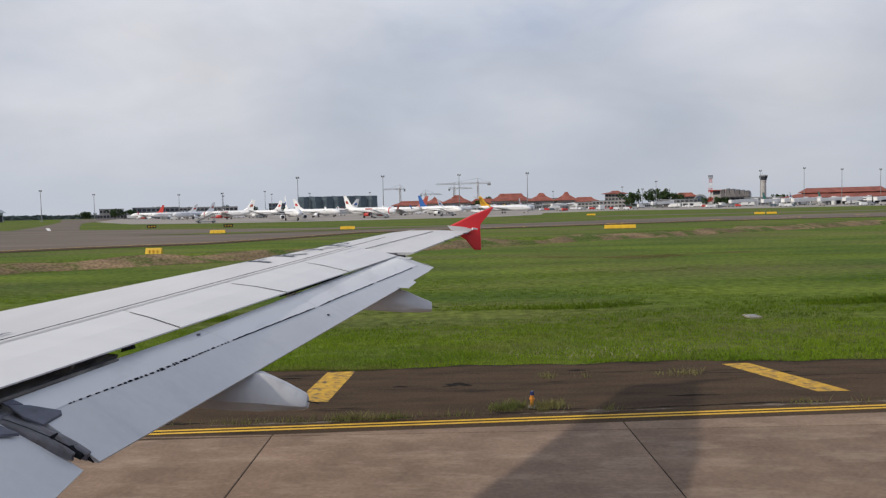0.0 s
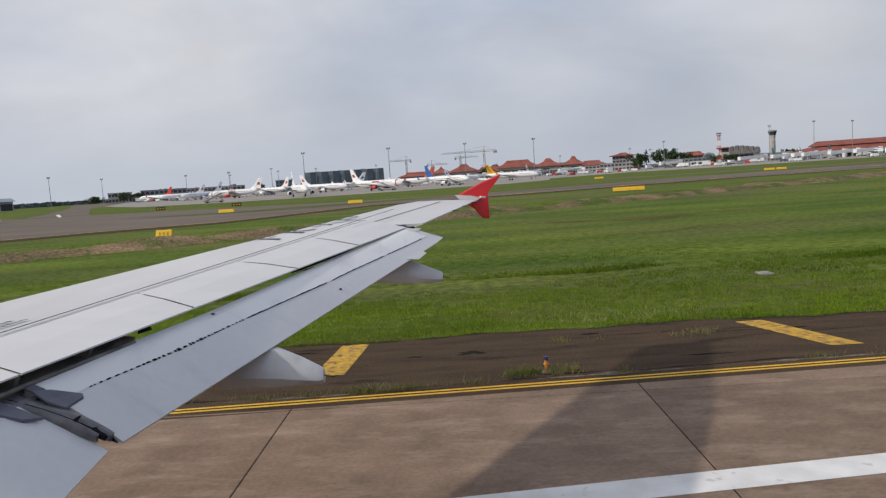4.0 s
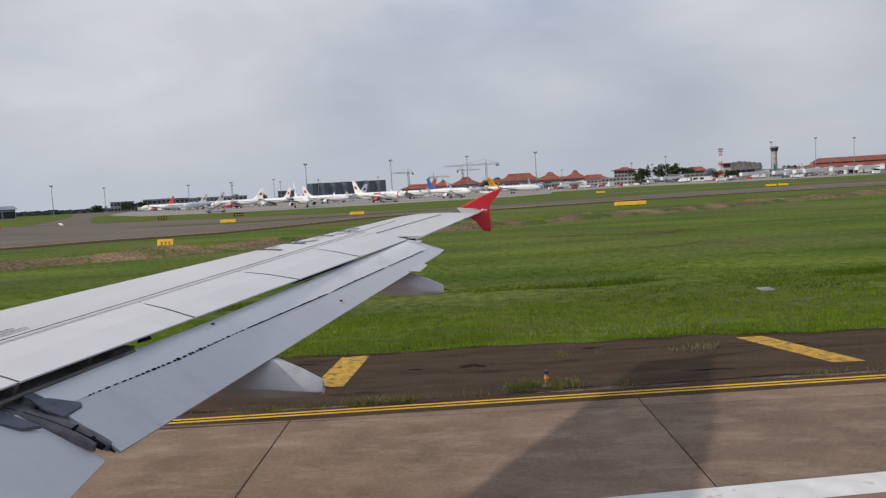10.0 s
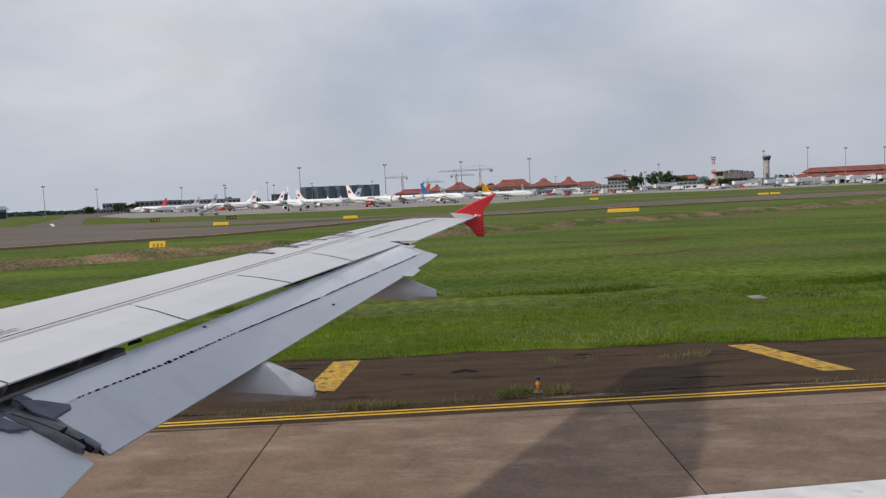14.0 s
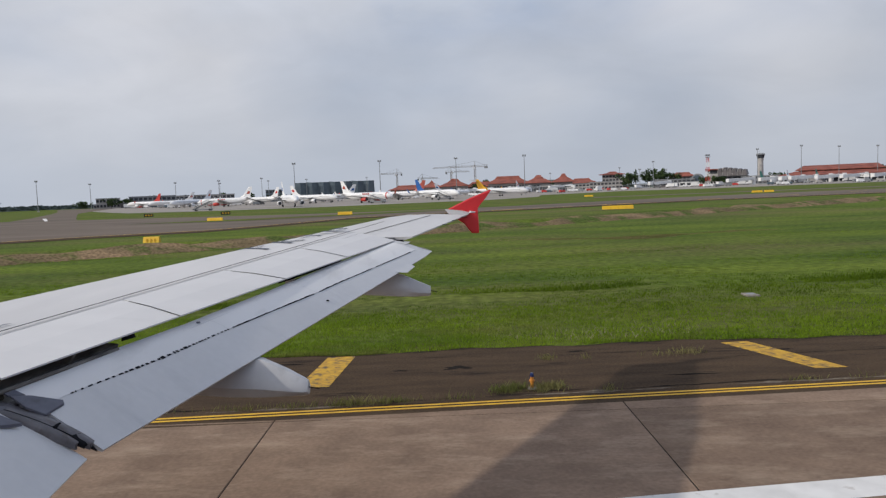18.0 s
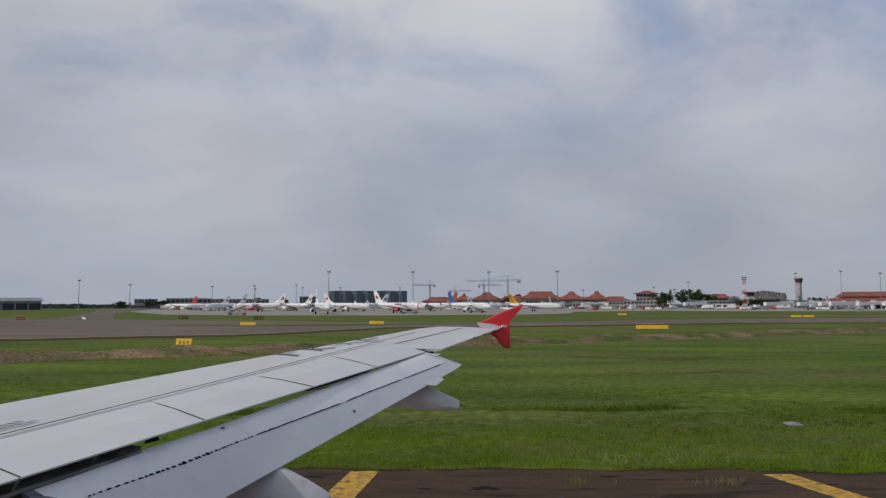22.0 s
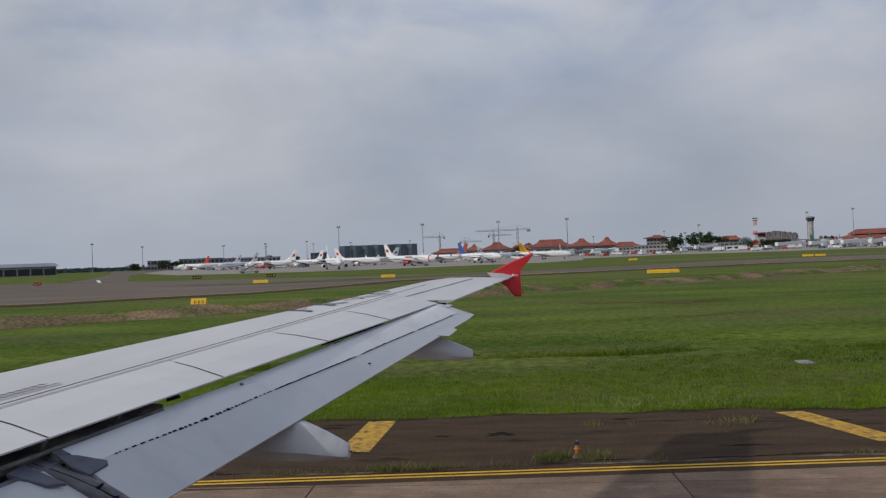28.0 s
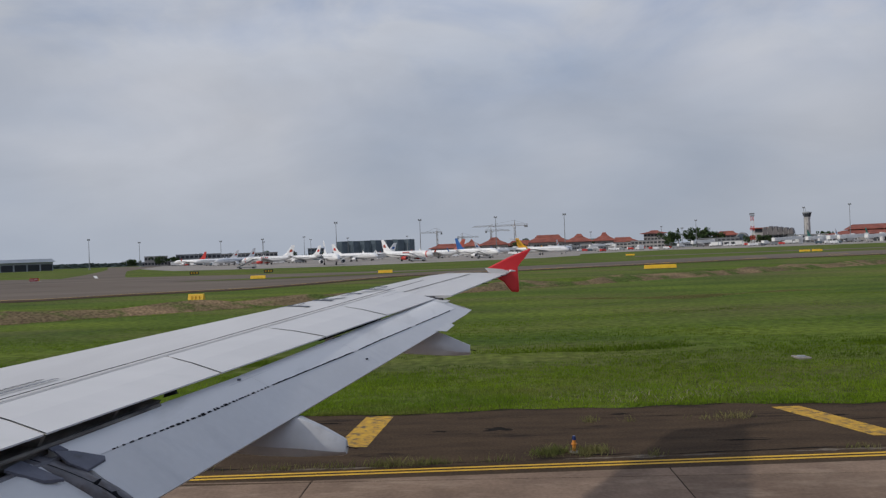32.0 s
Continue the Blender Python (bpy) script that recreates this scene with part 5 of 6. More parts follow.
# tower cranes above the red roofs
def crane(az, d, h, jib, turn, hook=0):
    t = thing("tower_crane", "slender tower crane with a long lattice jib", "crane", "construction cranes", at=put(az, d, 0.0), turn=turn)
    bm = bmesh.new()
    for sx, sy in ((-0.9, -0.9), (0.9, -0.9), (0.9, 0.9), (-0.9, 0.9)):
        tube_into(bm, (sx, sy, 0), (sx, sy, h), 0.22, 0.22, 4)
    for i in range(int(h / 3)):
        s = 1 if i % 2 else -1
        tube_into(bm, (-0.9 * s, -0.9, i * 3), (0.9 * s, -0.9, i * 3 + 3), 0.14, 0.14, 4)
    part("tower", bm, M_CRANE, t)
    bm = bmesh.new()
    tube_into(bm, (-jib * 0.3, 0, h), (jib, 0, h), 0.28, 0.22, 4)
    tube_into(bm, (-jib * 0.3, 0, h + 1.8), (jib * 0.95, 0, h + 1.2), 0.2, 0.16, 4)
    for i in range(int(jib / 4)):
        tube_into(bm, (i * 4, 0, h), (i * 4 + 2, 0, h + 1.6), 0.12, 0.12, 4)
    part("jib", bm, M_CRANE, t)
    part("apex", tube((0, 0, h), (0, 0, h + 7), 0.5, 0.15, 4), M_CRANE, t)
    part("tie_bar", tube((0, 0, h + 7), (jib * 0.7, 0, h + 1), 0.1, 0.1, 4), M_STEEL, t)
    part("tie_bar", tube((0, 0, h + 7), (-jib * 0.28, 0, h + 1), 0.1, 0.1, 4), M_STEEL, t)
    part("counterweight", box(-jib * 0.3, -jib * 0.22, -1, 1, h - 2.5, h + 0.5), M_WALLD, t, "grey counterweight blocks")
    part("cab", box(0.6, 2.6, -1, 1, h - 2, h), M_BODY, t)
    return t


crane(4.7, 940, 35, 56, 172)
crane(2.8, 980, 30, 26, 10)
crane(-1.5, 1000, 31, 24, 195)
crane(0.5, 1050, 24, 26, 20)


# boarding stairs and service carts on the apron
def stairs(az, d, turn):
    t = thing("boarding_stairs", "grey mobile boarding stairs on wheels", "boarding stairs", "boarding stairs", at=put(az, d), turn=turn)
    part("ramp", loft([[(-5, -0.9, 0.8), (-5, 0.9, 0.8), (-4.6, 0.9, 0.5), (-4.6, -0.9, 0.5)], [(2.4, -0.9, 4.1), (2.4, 0.9, 4.1), (2.6, 0.9, 3.7), (2.6, -0.9, 3.7)]]), M_STEEL, t)
    part("platform", box(2.4, 4.2, -1.1, 1.1, 3.8, 4.1), M_STEEL, t)
    for s in (-0.95, 0.95):
        part("railing", loft([[(-5, s - 0.04, 1.9), (-5, s + 0.04, 1.9), (-5, s, 1.7)], [(2.4, s - 0.04, 5.2), (2.4, s + 0.04, 5.2), (2.4, s, 5.0)]]), M_BODY, t)
        part("support", tube((2.8, s, 0.5), (2.8, s, 3.8), 0.1), M_STEEL, t)
    part("chassis", box(-4.8, 3.4, -0.9, 0.9, 0.4, 0.9, 0.1), M_WALLD, t)
    for x in (-3.6, 2.4):
        for s in (-0.9, 0.9):
            part("tyre", tube((x, s - 0.12, 0.42), (x, s + 0.12, 0.42), 0.42, 0.42, 12), M_RUBBER, t)
    return t


for az, d, turn in ((-19.3, 325, 0), (-6.2, 352, 160), (-5.9, 470, 20), (-0.9, 378, 190), (-1.9, 505, 170), (23.9, 740, 170), (28.0, 740, 170), (30.2, 740, 170), (18.6, 740, 180)):
    stairs(az, d, turn)


def cart(az, d, turn, mat, label):
    t = thing("service_van", label, "van", "ground service vehicles", at=put(az, d), turn=turn)
    part("body", loft([[(-2.4, -1, 0.5), (2.4, -1, 0.5), (2.4, -1, 1.3), (1.5, -0.95, 2.1), (-2.4, -0.95, 2.2)], [(-2.4, 1, 0.5), (2.4, 1, 0.5), (2.4, 1, 1.3), (1.5, 0.95, 2.1), (-2.4, 0.95, 2.2)]]), mat, t)
    part("windscreen", loft([[(2.36, -0.85, 1.35), (1.62, -0.85, 2.02), (1.66, -0.85, 2.05), (2.42, -0.85, 1.36)], [(2.36, 0.85, 1.35), (1.62, 0.85, 2.02), (1.66, 0.85, 2.05), (2.42, 0.85, 1.36)]]), M_GLASS, t)
    for x in (-1.5, 1.5):
        for s in (-0.95, 0.95):
            part("tyre", tube((x, s - 0.12, 0.36), (x, s + 0.12, 0.36), 0.36, 0.36, 10), M_RUBBER, t)
    return t


random.seed(9)
for i in range(110):
    az = random.choice((random.uniform(-22, -14), random.uniform(-9, 3), random.uniform(8, 15), random.uniform(20, 31)))
    cart(az, random.uniform(560, 760) if az > 6 else random.uniform(520, 720), random.uniform(-30, 30), random.choice((M_BODY, M_BODY, M_BODY, M_BODY, M_BRIDGE, M_WALL, M_WALLD, M_WALLD, M_CLAD, M_TAIL_RED)),
         "small ground service van parked on the apron")


def box_truck(az, d, turn, mat):
    t = thing("box_truck", "high white catering truck on the apron", "truck", "catering trucks", at=put(az, d), turn=turn)
    part("box_body", box(-4.2, 1.6, -1.25, 1.25, 1.0, 3.9, 0.08), mat, t)
    part("cab", loft([[(1.8, -1.2, 0.7), (3.9, -1.2, 0.7), (3.9, -1.2, 1.7), (3.4, -1.15, 2.7), (1.8, -1.15, 2.8)], [(1.8, 1.2, 0.7), (3.9, 1.2, 0.7), (3.9, 1.2, 1.7), (3.4, 1.15, 2.7), (1.8, 1.15, 2.8)]]), M_BODY, t)
    part("windscreen", loft([[(3.9, -1.0, 1.75), (3.46, -1.0, 2.6), (3.52, -1.0, 2.62), (3.97, -1.0, 1.76)], [(3.9, 1.0, 1.75), (3.46, 1.0, 2.6), (3.52, 1.0, 2.62), (3.97, 1.0, 1.76)]]), M_GLASS, t)
    part("chassis", box(-4.2, 3.6, -0.9, 0.9, 0.55, 0.98), M_WALLD, t)
    for x in (-2.8, 2.7):
        for s in (-1.1, 1.1):
            part("tyre", tube((x, s - 0.15, 0.48), (x, s + 0.15, 0.48), 0.48, 0.48, 10), M_RUBBER, t)
    return t


random.seed(14)
for i in range(42):
    az = random.choice((random.uniform(-22, -13), random.uniform(-4, 14), random.uniform(17, 36), random.uniform(17, 36)))
    box_truck(az, random.uniform(700, 760), random.uniform(-40, 40) + random.choice((0, 180)), random.choice((M_BODY, M_BRIDGE, M_BRIDGE, M_WALL)))


# jet bridges
def jet_bridge(az, d, turn, length):
    t = thing("jet_bridge", "white covered jet bridge on a column", "jet bridge", "jet bridges", at=put(az, d, 0.0), turn=turn)
    part("tunnel", loft([[(0, -1.4, 4.2), (0, 1.4, 4.2), (0, 1.4, 7), (0, -1.4, 7)], [(length, -1.4, 3.2), (length, 1.4, 3.2), (length, 1.4, 6), (length, -1.4, 6)]]), M_BRIDGE, t)
    part("window_band", loft([[(1, -1.46, 5.4), (1, -1.42, 6.2), (1, -1.3, 5.8)], [(length - 1, -1.46, 4.5), (length - 1, -1.42, 5.2), (length - 1, -1.3, 4.9)]]), M_GLASS, t)
    part("support", tube((length * 0.8, 0, 0), (length * 0.8, 0, 3.6), 0.5), M_STEEL, t)
    part("cab", box(length, length + 3.2, -1.8, 1.8, 2.9, 6.1, 0.2), M_BRIDGE, t)
    part("rotunda", tube((0, 0, 0), (0, 0, 7.4), 1.7, 1.7, 10), M_BRIDGE, t)
    return t


for az, d, turn, ln in ((1.4, 800, 160, 26), (3.4, 800, 20, 24), (6.0, 800, 200, 28), (7.4, 800, -20, 26), (9.0, 790, 200, 26), (10.6, 790, -25, 24), (27.4, 720, 200, 30), (29.2, 720, -160, 28), (31.0, 725, 200, 30), (25.2, 725, 205, 30), (26.4, 725, -25, 26), (28.4, 722, 212, 32), (30.1, 722, -30, 26), (32.4, 730, 205, 30), (34.0, 735, 210, 28),
                        (12.2, 790, 200, 24), (19.6, 770, 205, 24), (0.3, 800, 200, 22), (4.6, 795, -15, 24)):
    jet_bridge(az, d, turn, ln)


# ---- trees ----
def tree(az, d, h, spread, seed, shape="round", label="broad dark green tree"):
    rnd = random.Random(seed)
    h, spread = h * 0.74, spread * 0.8
    t = thing("tree", label, "tree", "airport trees", at=put(az, d, 0.0), turn=rnd.uniform(0, 360))
    bm = bmesh.new()
    tube_into(bm, (0, 0, 0), (0.2, 0.1, h * 0.55), h * 0.03, h * 0.014, 6)
    for i in range(6):
        a = i * 1.05 + rnd.random()
        tube_into(bm, (0.1, 0.05, h * (0.3 + 0.04 * i)), (spread * 0.55 * math.cos(a), spread * 0.55 * math.sin(a), h * (0.55 + 0.06 * i)), h * 0.011, h * 0.004, 4)
    part("trunk", bm, M_BARK, t)
    v, f = [], []
    clumps = [(rnd.gauss(0, 0.42) * spread, rnd.gauss(0, 0.42) * spread, h * rnd.uniform(0.38, 0.92)) for _ in range(22)]
    for cx, cy, cz in clumps:
        if shape == "cone":
            k = max(0.08, 1.15 - cz / h)
            cx, cy = cx * k, cy * k
        r = spread * rnd.uniform(0.22, 0.40) * (0.5 if shape == "cone" else 1)
        for _ in range(46):
            d3 = Vector((rnd.gauss(0, 1), rnd.gauss(0, 1), rnd.gauss(0, 0.8))).normalized() * r * rnd.uniform(0.6, 1.0)
            s = spread * rnd.uniform(0.05, 0.11)
            p = Vector((cx, cy, cz)) + d3
            a = Vector((rnd.gauss(0, 1), rnd.gauss(0, 1), rnd.gauss(0, 1))).normalized() * s
            b = a.cross(d3.normalized()) * 1.1
            n = len(v)
            v += [p - a, p + b, p + a, p - b]
            f.append((n, n + 1, n + 2, n + 3))
    obj("crown", v, f, M_LEAF, t)
    return t


seed = 100
for az, d, h, sp, sh in ((0.6, 900, 15, 7, "r"), (2.0, 905, 13, 6, "r"), (4.6, 890, 17, 8, "r"), (5.2, 890, 15, 7, "r"), (10.6, 885, 14, 6, "r"), (12.4, 890, 15, 7, "r"), (13.1, 860, 11, 7, "r"), (19.9, 840, 16, 8, "r"), (22.0, 800, 13, 7, "r"), (24.6, 850, 14, 8, "r"), (27.0, 830, 15, 8, "r"), (33.5, 840, 20, 9, "r"), (-17.5, 930, 16, 9, "r"), (-22.7, 780, 13, 8, "r"), (-21.7, 800, 12, 8, "r"), (-14.9, 950, 18, 10, "r"), (-24.6, 820, 10, 8, "r"), (-12.9, 960, 17, 9, "r"), (-19.9, 980, 18, 9, "r"),
                         (-11.9, 880, 11, 3, "c"), (-11.6, 880, 12, 3, "c"), (-10.6, 880, 13, 3, "c"), (-10.2, 880, 12, 3, "c"), (-9.8, 880, 13, 3, "c"),
                         (12.9, 900, 17, 7, "r"), (13.6, 900, 15, 7, "r"), (5.6, 980, 24, 12, "r"), (6.2, 980, 22, 11, "r"), (14.5, 840, 9, 6, "r"), (16.4, 840, 15, 8, "r"),
                         (16.6, 820, 18, 10, "r"), (17.1, 830, 24, 5, "c"), (18.0, 840, 22, 9, "r"), (18.5, 840, 26, 6, "c"), (18.9, 830, 22, 9, "r"), (19.2, 850, 18, 8, "r"),
                         (20.6, 880, 14, 9, "r"), (22.8, 770, 13, 7, "r"), (23.3, 770, 12, 7, "r"), (36.2, 900, 26, 14, "r"), (38.0, 900, 24, 13, "r"), (40.5, 920, 24, 13, "r")):
    seed += 1
    k = 1.25 if 14 < az < 20 else 1.0
    tree(az, d, h * k, sp * k, seed, "cone" if sh == "c" else "round", "tall narrow dark green conifer" if sh == "c" else "broad dark green tree")

# distant tree line all along the horizon
rng = np.random.default_rng(3)
n = 9000
az = np.radians(rng.uniform(-60, 60, n))
dist = rng.uniform(1000, 1700, n)
clus = 0.55 + 0.45 * np.sin(az * 31) * np.sin(az * 13 + 1)
hh = rng.uniform(2.0, 8.0, n) * (0.6 + 0.4 * clus)
cx, cy = dist * np.sin(az), dist * np.cos(az)
w = rng.uniform(4, 11, n)
verts, faces = [], []
for i in range(n):
    ca, sa = math.cos(-az[i]), math.sin(-az[i])
    for k in range(2):
        b = len(verts)
        ox, oz = rng.uniform(-3, 3), hh[i] * (0.55 + 0.45 * k)
        ww = w[i] * (1 - 0.35 * k)
        q = [(-ww, 0, 0), (ww, 0, 0), (ww * 0.8, 1, oz * 0.7), (ww * 0.1, -1, oz), (-ww * 0.75, 1, oz * 0.75)]
        verts += [(cx[i] + ox + x * ca - y * sa, cy[i] + x * sa + y * ca + k * 2, z) for x, y, z in q]
        faces.append(tuple(range(b, b + 5)))
tagged(obj("far_woods", verts, faces, M_FAR_HAZED), "dark tree line along the horizon, distance haze painted into its colour", "woods", kind="stuff")

# distant city towers beyond the field
for az_, d_, w_, h_ in ((44, 2600, 40, 70), (45.2, 2600, 38, 66), (47, 2700, 24, 60), (50.5, 2800, 30, 78), (53, 2800, 40, 40), (57, 2500, 60, 66)):
    building("far_tower", "pale high rise block on the horizon, haze painted into its colour", az_, d_, w_, 30, h_, M_FARCITY, floors=8, cols=6, group="far towers", glass=M_WALLD)


# ---- markers and signs in the grass ----
def marker_board(x, y, length, h=0.75):
    t = thing("marker_board", "long bright yellow marker board standing in the grass", "marker board", "marker boards", at=(x, y, 0.0))
    part("panel", loft([[(-length / 2, -0.35, 0.12), (-length / 2, 0.35, 0.12), (-length / 2, 0.12, h), (-length / 2, -0.12, h)],
                        [(length / 2, -0.35, 0.12), (length / 2, 0.35, 0.12), (length / 2, 0.12, h), (length / 2, -0.12, h)]]), M_BOARD, t)
    for s in (-0.36, -0.12, 0.12, 0.36):
        part("leg", box(s * length - 0.05, s * length + 0.05, -0.05, 0.05, -0.05, 0.16), M_STEEL, t)
    for s in (-0.25, 0.0, 0.25):
        part("panel_joint", box(s * length - 0.02, s * length + 0.02, -0.36, -0.2, 0.13, h * 0.7), M_YELLOW_LINE, t)
    return t


for x, y, ln in ((-48, 150.5, 3.2), (-22, 160, 3.2), (-31.5, 77, 1.7), (31, 128, 5.5), (59, 292, 3.4), (106, 243, 3.4), (110, 243, 3.2)):
    marker_board(x, y, ln)


def text_on(name, words, size, mat, parent, m, label):
    cu = bpy.data.curves.new(name, "FONT")
    cu.body, cu.size, cu.extrude, cu.align_x, cu.align_y = words, size, 0.004, "CENTER", "CENTER"
    me_ob = bpy.data.objects.new(name, cu)
    scene.collection.objects.link(me_ob)
    me = bpy.data.meshes.new_from_object(me_ob.evaluated_get(bpy.context.evaluated_depsgraph_get()))
    bpy.data.objects.remove(me_ob)
    me.materials.clear()
    me.materials.append(mat)
    ob = new(name, me)
    ob.parent = parent
    ob.matrix_basis = m
    ob["label"] = label
    return ob


def runway_sign(x, y, turn):
    t = thing("runway_sign", "red runway sign with white characters on a concrete pad", "airfield sign", at=(x, y, 0.0), turn=turn)
    part("panel", box(-1.25, 1.0, -0.09, 0.09, 0.16, 1.02, 0.02), M_SIGN_RED, t)
    part("end_cap", loft([[(1.0, -0.09, 0.16), (1.0, 0.09, 0.16), (1.0, 0.09, 1.02), (1.0, -0.09, 1.02)], [(1.22, -0.07, 0.3), (1.22, 0.07, 0.3), (1.22, 0.07, 0.88), (1.22, -0.07, 0.88)]]),
         M_BOARD, t, "yellow rounded end")
    part("pad", box(-1.5, 1.5, -0.4, 0.4, -0.05, 0.06, 0.02), M_WALL, t, "pale concrete pad")
    for s in (-0.9, 0, 0.8):
        part("leg", box(s - 0.04, s + 0.04, -0.04, 0.04, 0.05, 0.18), M_STEEL, t)
    text_on("lettering", "25L-07R", 0.56, M_SIGN_WHITE, t, pose(-0.12, -0.097, 0.59, 90, 0, 0), "white sign characters")
    return t


runway_sign(-128, 198, 30)


def info_sign(x, y, w, mat, bar, label):
    t = thing("taxiway_sign", label, "airfield sign", "taxiway signs", at=(x, y, 0.0), turn=25)
    part("panel", box(-w / 2, w / 2, -0.1, 0.1, 0.2, 1.1, 0.02), mat, t)
    for k in range(3):
        part("letter_bar", box(-w / 2 + w * (0.12 + 0.3 * k), -w / 2 + w * (0.30 + 0.3 * k), -0.115, -0.1, 0.45, 0.85), bar, t)
    for s in (-0.35, 0.35):
        part("leg", box(s * w - 0.05, s * w + 0.05, -0.05, 0.05, -0.05, 0.22), M_STEEL, t)


info_sign(-88, 214, 2.6, M_SIGN_BLACK, M_BOARD, "black and yellow taxiway sign in the grass")
info_sign(-62, 204, 2.6, M_SIGN_BLACK, M_BOARD, "black and yellow taxiway sign in the grass")


def stub_light(x, y, mat, label, h=0.26):
    t = thing("edge_light", label, "edge light", "edge lights", at=(x, y, 0.006))
    part("stem", tube((0, 0, 0), (0, 0, h), 0.042, 0.036, 10), mat, t)
    part("collar", tube((0, 0, h * 0.62), (0, 0, h * 0.72), 0.062, 0.062, 10), mat, t)
    part("lens", tube((0, 0, h), (0, 0, h + 0.08), 0.05, 0.036, 10), M_LENS, t, "dark blue glass lens")
    part("foot", tube((0, 0, -0.01), (0, 0, 0.03), 0.11, 0.09, 10), M_GRITCON, t, "grey round foot")


stub_light(1.8, 15.5, M_LIGHT_BODY, "short orange edge light with a dark blue lens", 0.27)
stub_light(-36.0, 16.0, M_BOARD, "short yellow edge light with a dark blue lens")
stub_light(40.0, 19.9, M_SIGN_WHITE, "short white edge light with a dark blue lens")

# pale drain slab in the grass
part_slab = thing("drain_slab", "small pale concrete drain cover sunk in the grass", "concrete slab", at=(11.6, 27.2, 0.0))
part("slab", box(-0.24, 0.24, -0.34, 0.34, -0.05, 0.06, 0.02), M_GRITCON, part_slab)
part("lid", tube((0, 0, 0.055), (0, 0, 0.075), 0.17, 0.16, 14), M_WALLD, part_slab, "darker round lid")

# ---- grass and weeds ----
def blades(name, px, py, hgt_, wid, mat, label, category, lean=0.5, seed=1):
    r = np.random.default_rng(seed)
    n = len(px)
    a = r.uniform(0, 6.2832, n)
    dx, dy = np.cos(a), np.sin(a)
    la = r.uniform(0, 6.2832, n)
    lx, ly = np.cos(la) * lean * hgt_ * r.uniform(0.2, 1, n), np.sin(la) * lean * hgt_ * r.uniform(0.2, 1, n)
    z0 = np.array([ground_height(float(x), float(y)) for x, y in zip(px, py)]) - 0.02
    v = np.empty((n, 4, 3))
    v[:, 0] = np.stack([px - dx * wid, py - dy * wid, z0], 1)
    v[:, 1] = np.stack([px + dx * wid, py + dy * wid, z0], 1)
    v[:, 2] = np.stack([px + lx * 0.5 + dx * wid * 0.8, py + ly * 0.5 + dy * wid * 0.8, z0 + hgt_ * 0.6], 1)
    v[:, 3] = np.stack([px + lx, py + ly, z0 + hgt_], 1)
    me = bpy.data.meshes.new(name)
    me.vertices.add(n * 4)
    me.vertices.foreach_set("co", v.ravel())
    idx = np.arange(n)[:, None] * 4
    tri = np.concatenate([idx + np.array([0, 1, 2]), idx + np.array([0, 2, 3])], 1).reshape(-1)
    me.loops.add(n * 6)
    me.loops.foreach_set("vertex_index", tri)
    me.polygons.add(n * 2)
    me.polygons.foreach_set("loop_start", np.arange(n * 2) * 3)
    me.materials.append(mat)
    me.update(calc_edges=True)
    me.validate()
    return tagged(new(name, me), label, category, kind="stuff")


rng = np.random.default_rng(11)


def scatter(n, y0, y1, half):
    """Points over a wedge of the field, denser near the pavement."""
    y = y0 + (y1 - y0) * rng.random(n) ** 1.7
    x = (rng.random(n) * 2 - 1) * (half + y * 0.75)
    u = y - 88 - 0.63 * np.clip(x, -45, 90)
    keep = (y > np.array([edge_y(float(q)) + 0.02 for q in x])) & ((u < 0.4) | (u > 6.0))
    return x[keep], y[keep]


def clumpy(x, y, s, phase):
    return 0.5 + 0.25 * (np.sin(x * s + 1.7 * np.sin(y * s * 0.6 + phase)) + np.sin(y * s * 1.3 + 2.1 * np.sin(x * s * 0.5 + phase * 2)))


gx, gy = scatter(130000, 19.4, 26.5, 4)
c = clumpy(gx, gy, 1.1, 0.4) * 0.5 + clumpy(gx, gy, 3.1, 2.0) * 0.5
blades("mown_grass", gx, gy, (0.04 + 0.10 * c) * rng.uniform(0.6, 1.2, len(gx)), np.full(len(gx), 0.011), M_MOWN, "short light green mown grass strip beside the pavement", "grass", 0.7, 3)
gx, gy = scatter(430000, 20.3, 84, 4)
# a bare, dry streak runs across the field
dry_streak = np.abs(gy - 60 - 0.05 * gx - 1.5 * np.sin(gx * 0.3)) < 2.2 * clumpy(gx, gy * 0.5, 0.8, 0.7) * np.interp(gx, (4, 9, 22, 30), (0, 1, 1, 0))
sx_, sy_ = (np.repeat(q[dry_streak], 9) + rng.normal(0, 0.3, 9 * dry_streak.sum()) for q in (gx, gy))
gx, gy = gx[~dry_streak], gy[~dry_streak]
tufts = rng.random((512, 512))


def tuft(x, y, size):
    """A random height for each tuft of a given size, its borders ragged."""
    i = np.floor(x / size + 0.35 * np.sin(y * 3.1 / size)).astype(int)
    j = np.floor(y / size + 0.35 * np.sin(x * 2.7 / size)).astype(int)
    return tufts[i % 512, j % 512]


c = clumpy(gx * 0.4, gy, 0.55, 1.0) * 0.4 + tuft(gx * 0.5, gy, 1.3) * 0.3 + tuft(gx, gy, 0.45) * 0.3
blades("grass_blades", gx, gy, (0.015 + 0.14 * c ** 2.0) * rng.uniform(0.7, 1.2, len(gx)) * np.interp(gy, (20.3, 28, 45, 84), (0.4, 1.0, 0.6, 0.2)), 0.005 + 0.0003 * gy, M_BLADE, "thick green grass of uneven height", "grass", 0.8)
blades("dry_streak_grass", sx_, sy_, rng.uniform(0.02, 0.05, len(sx_)), np.full(len(sx_), 0.03), M_STRAW, "dry brown streak of thin grass in the field", "grass", 0.9, 12)
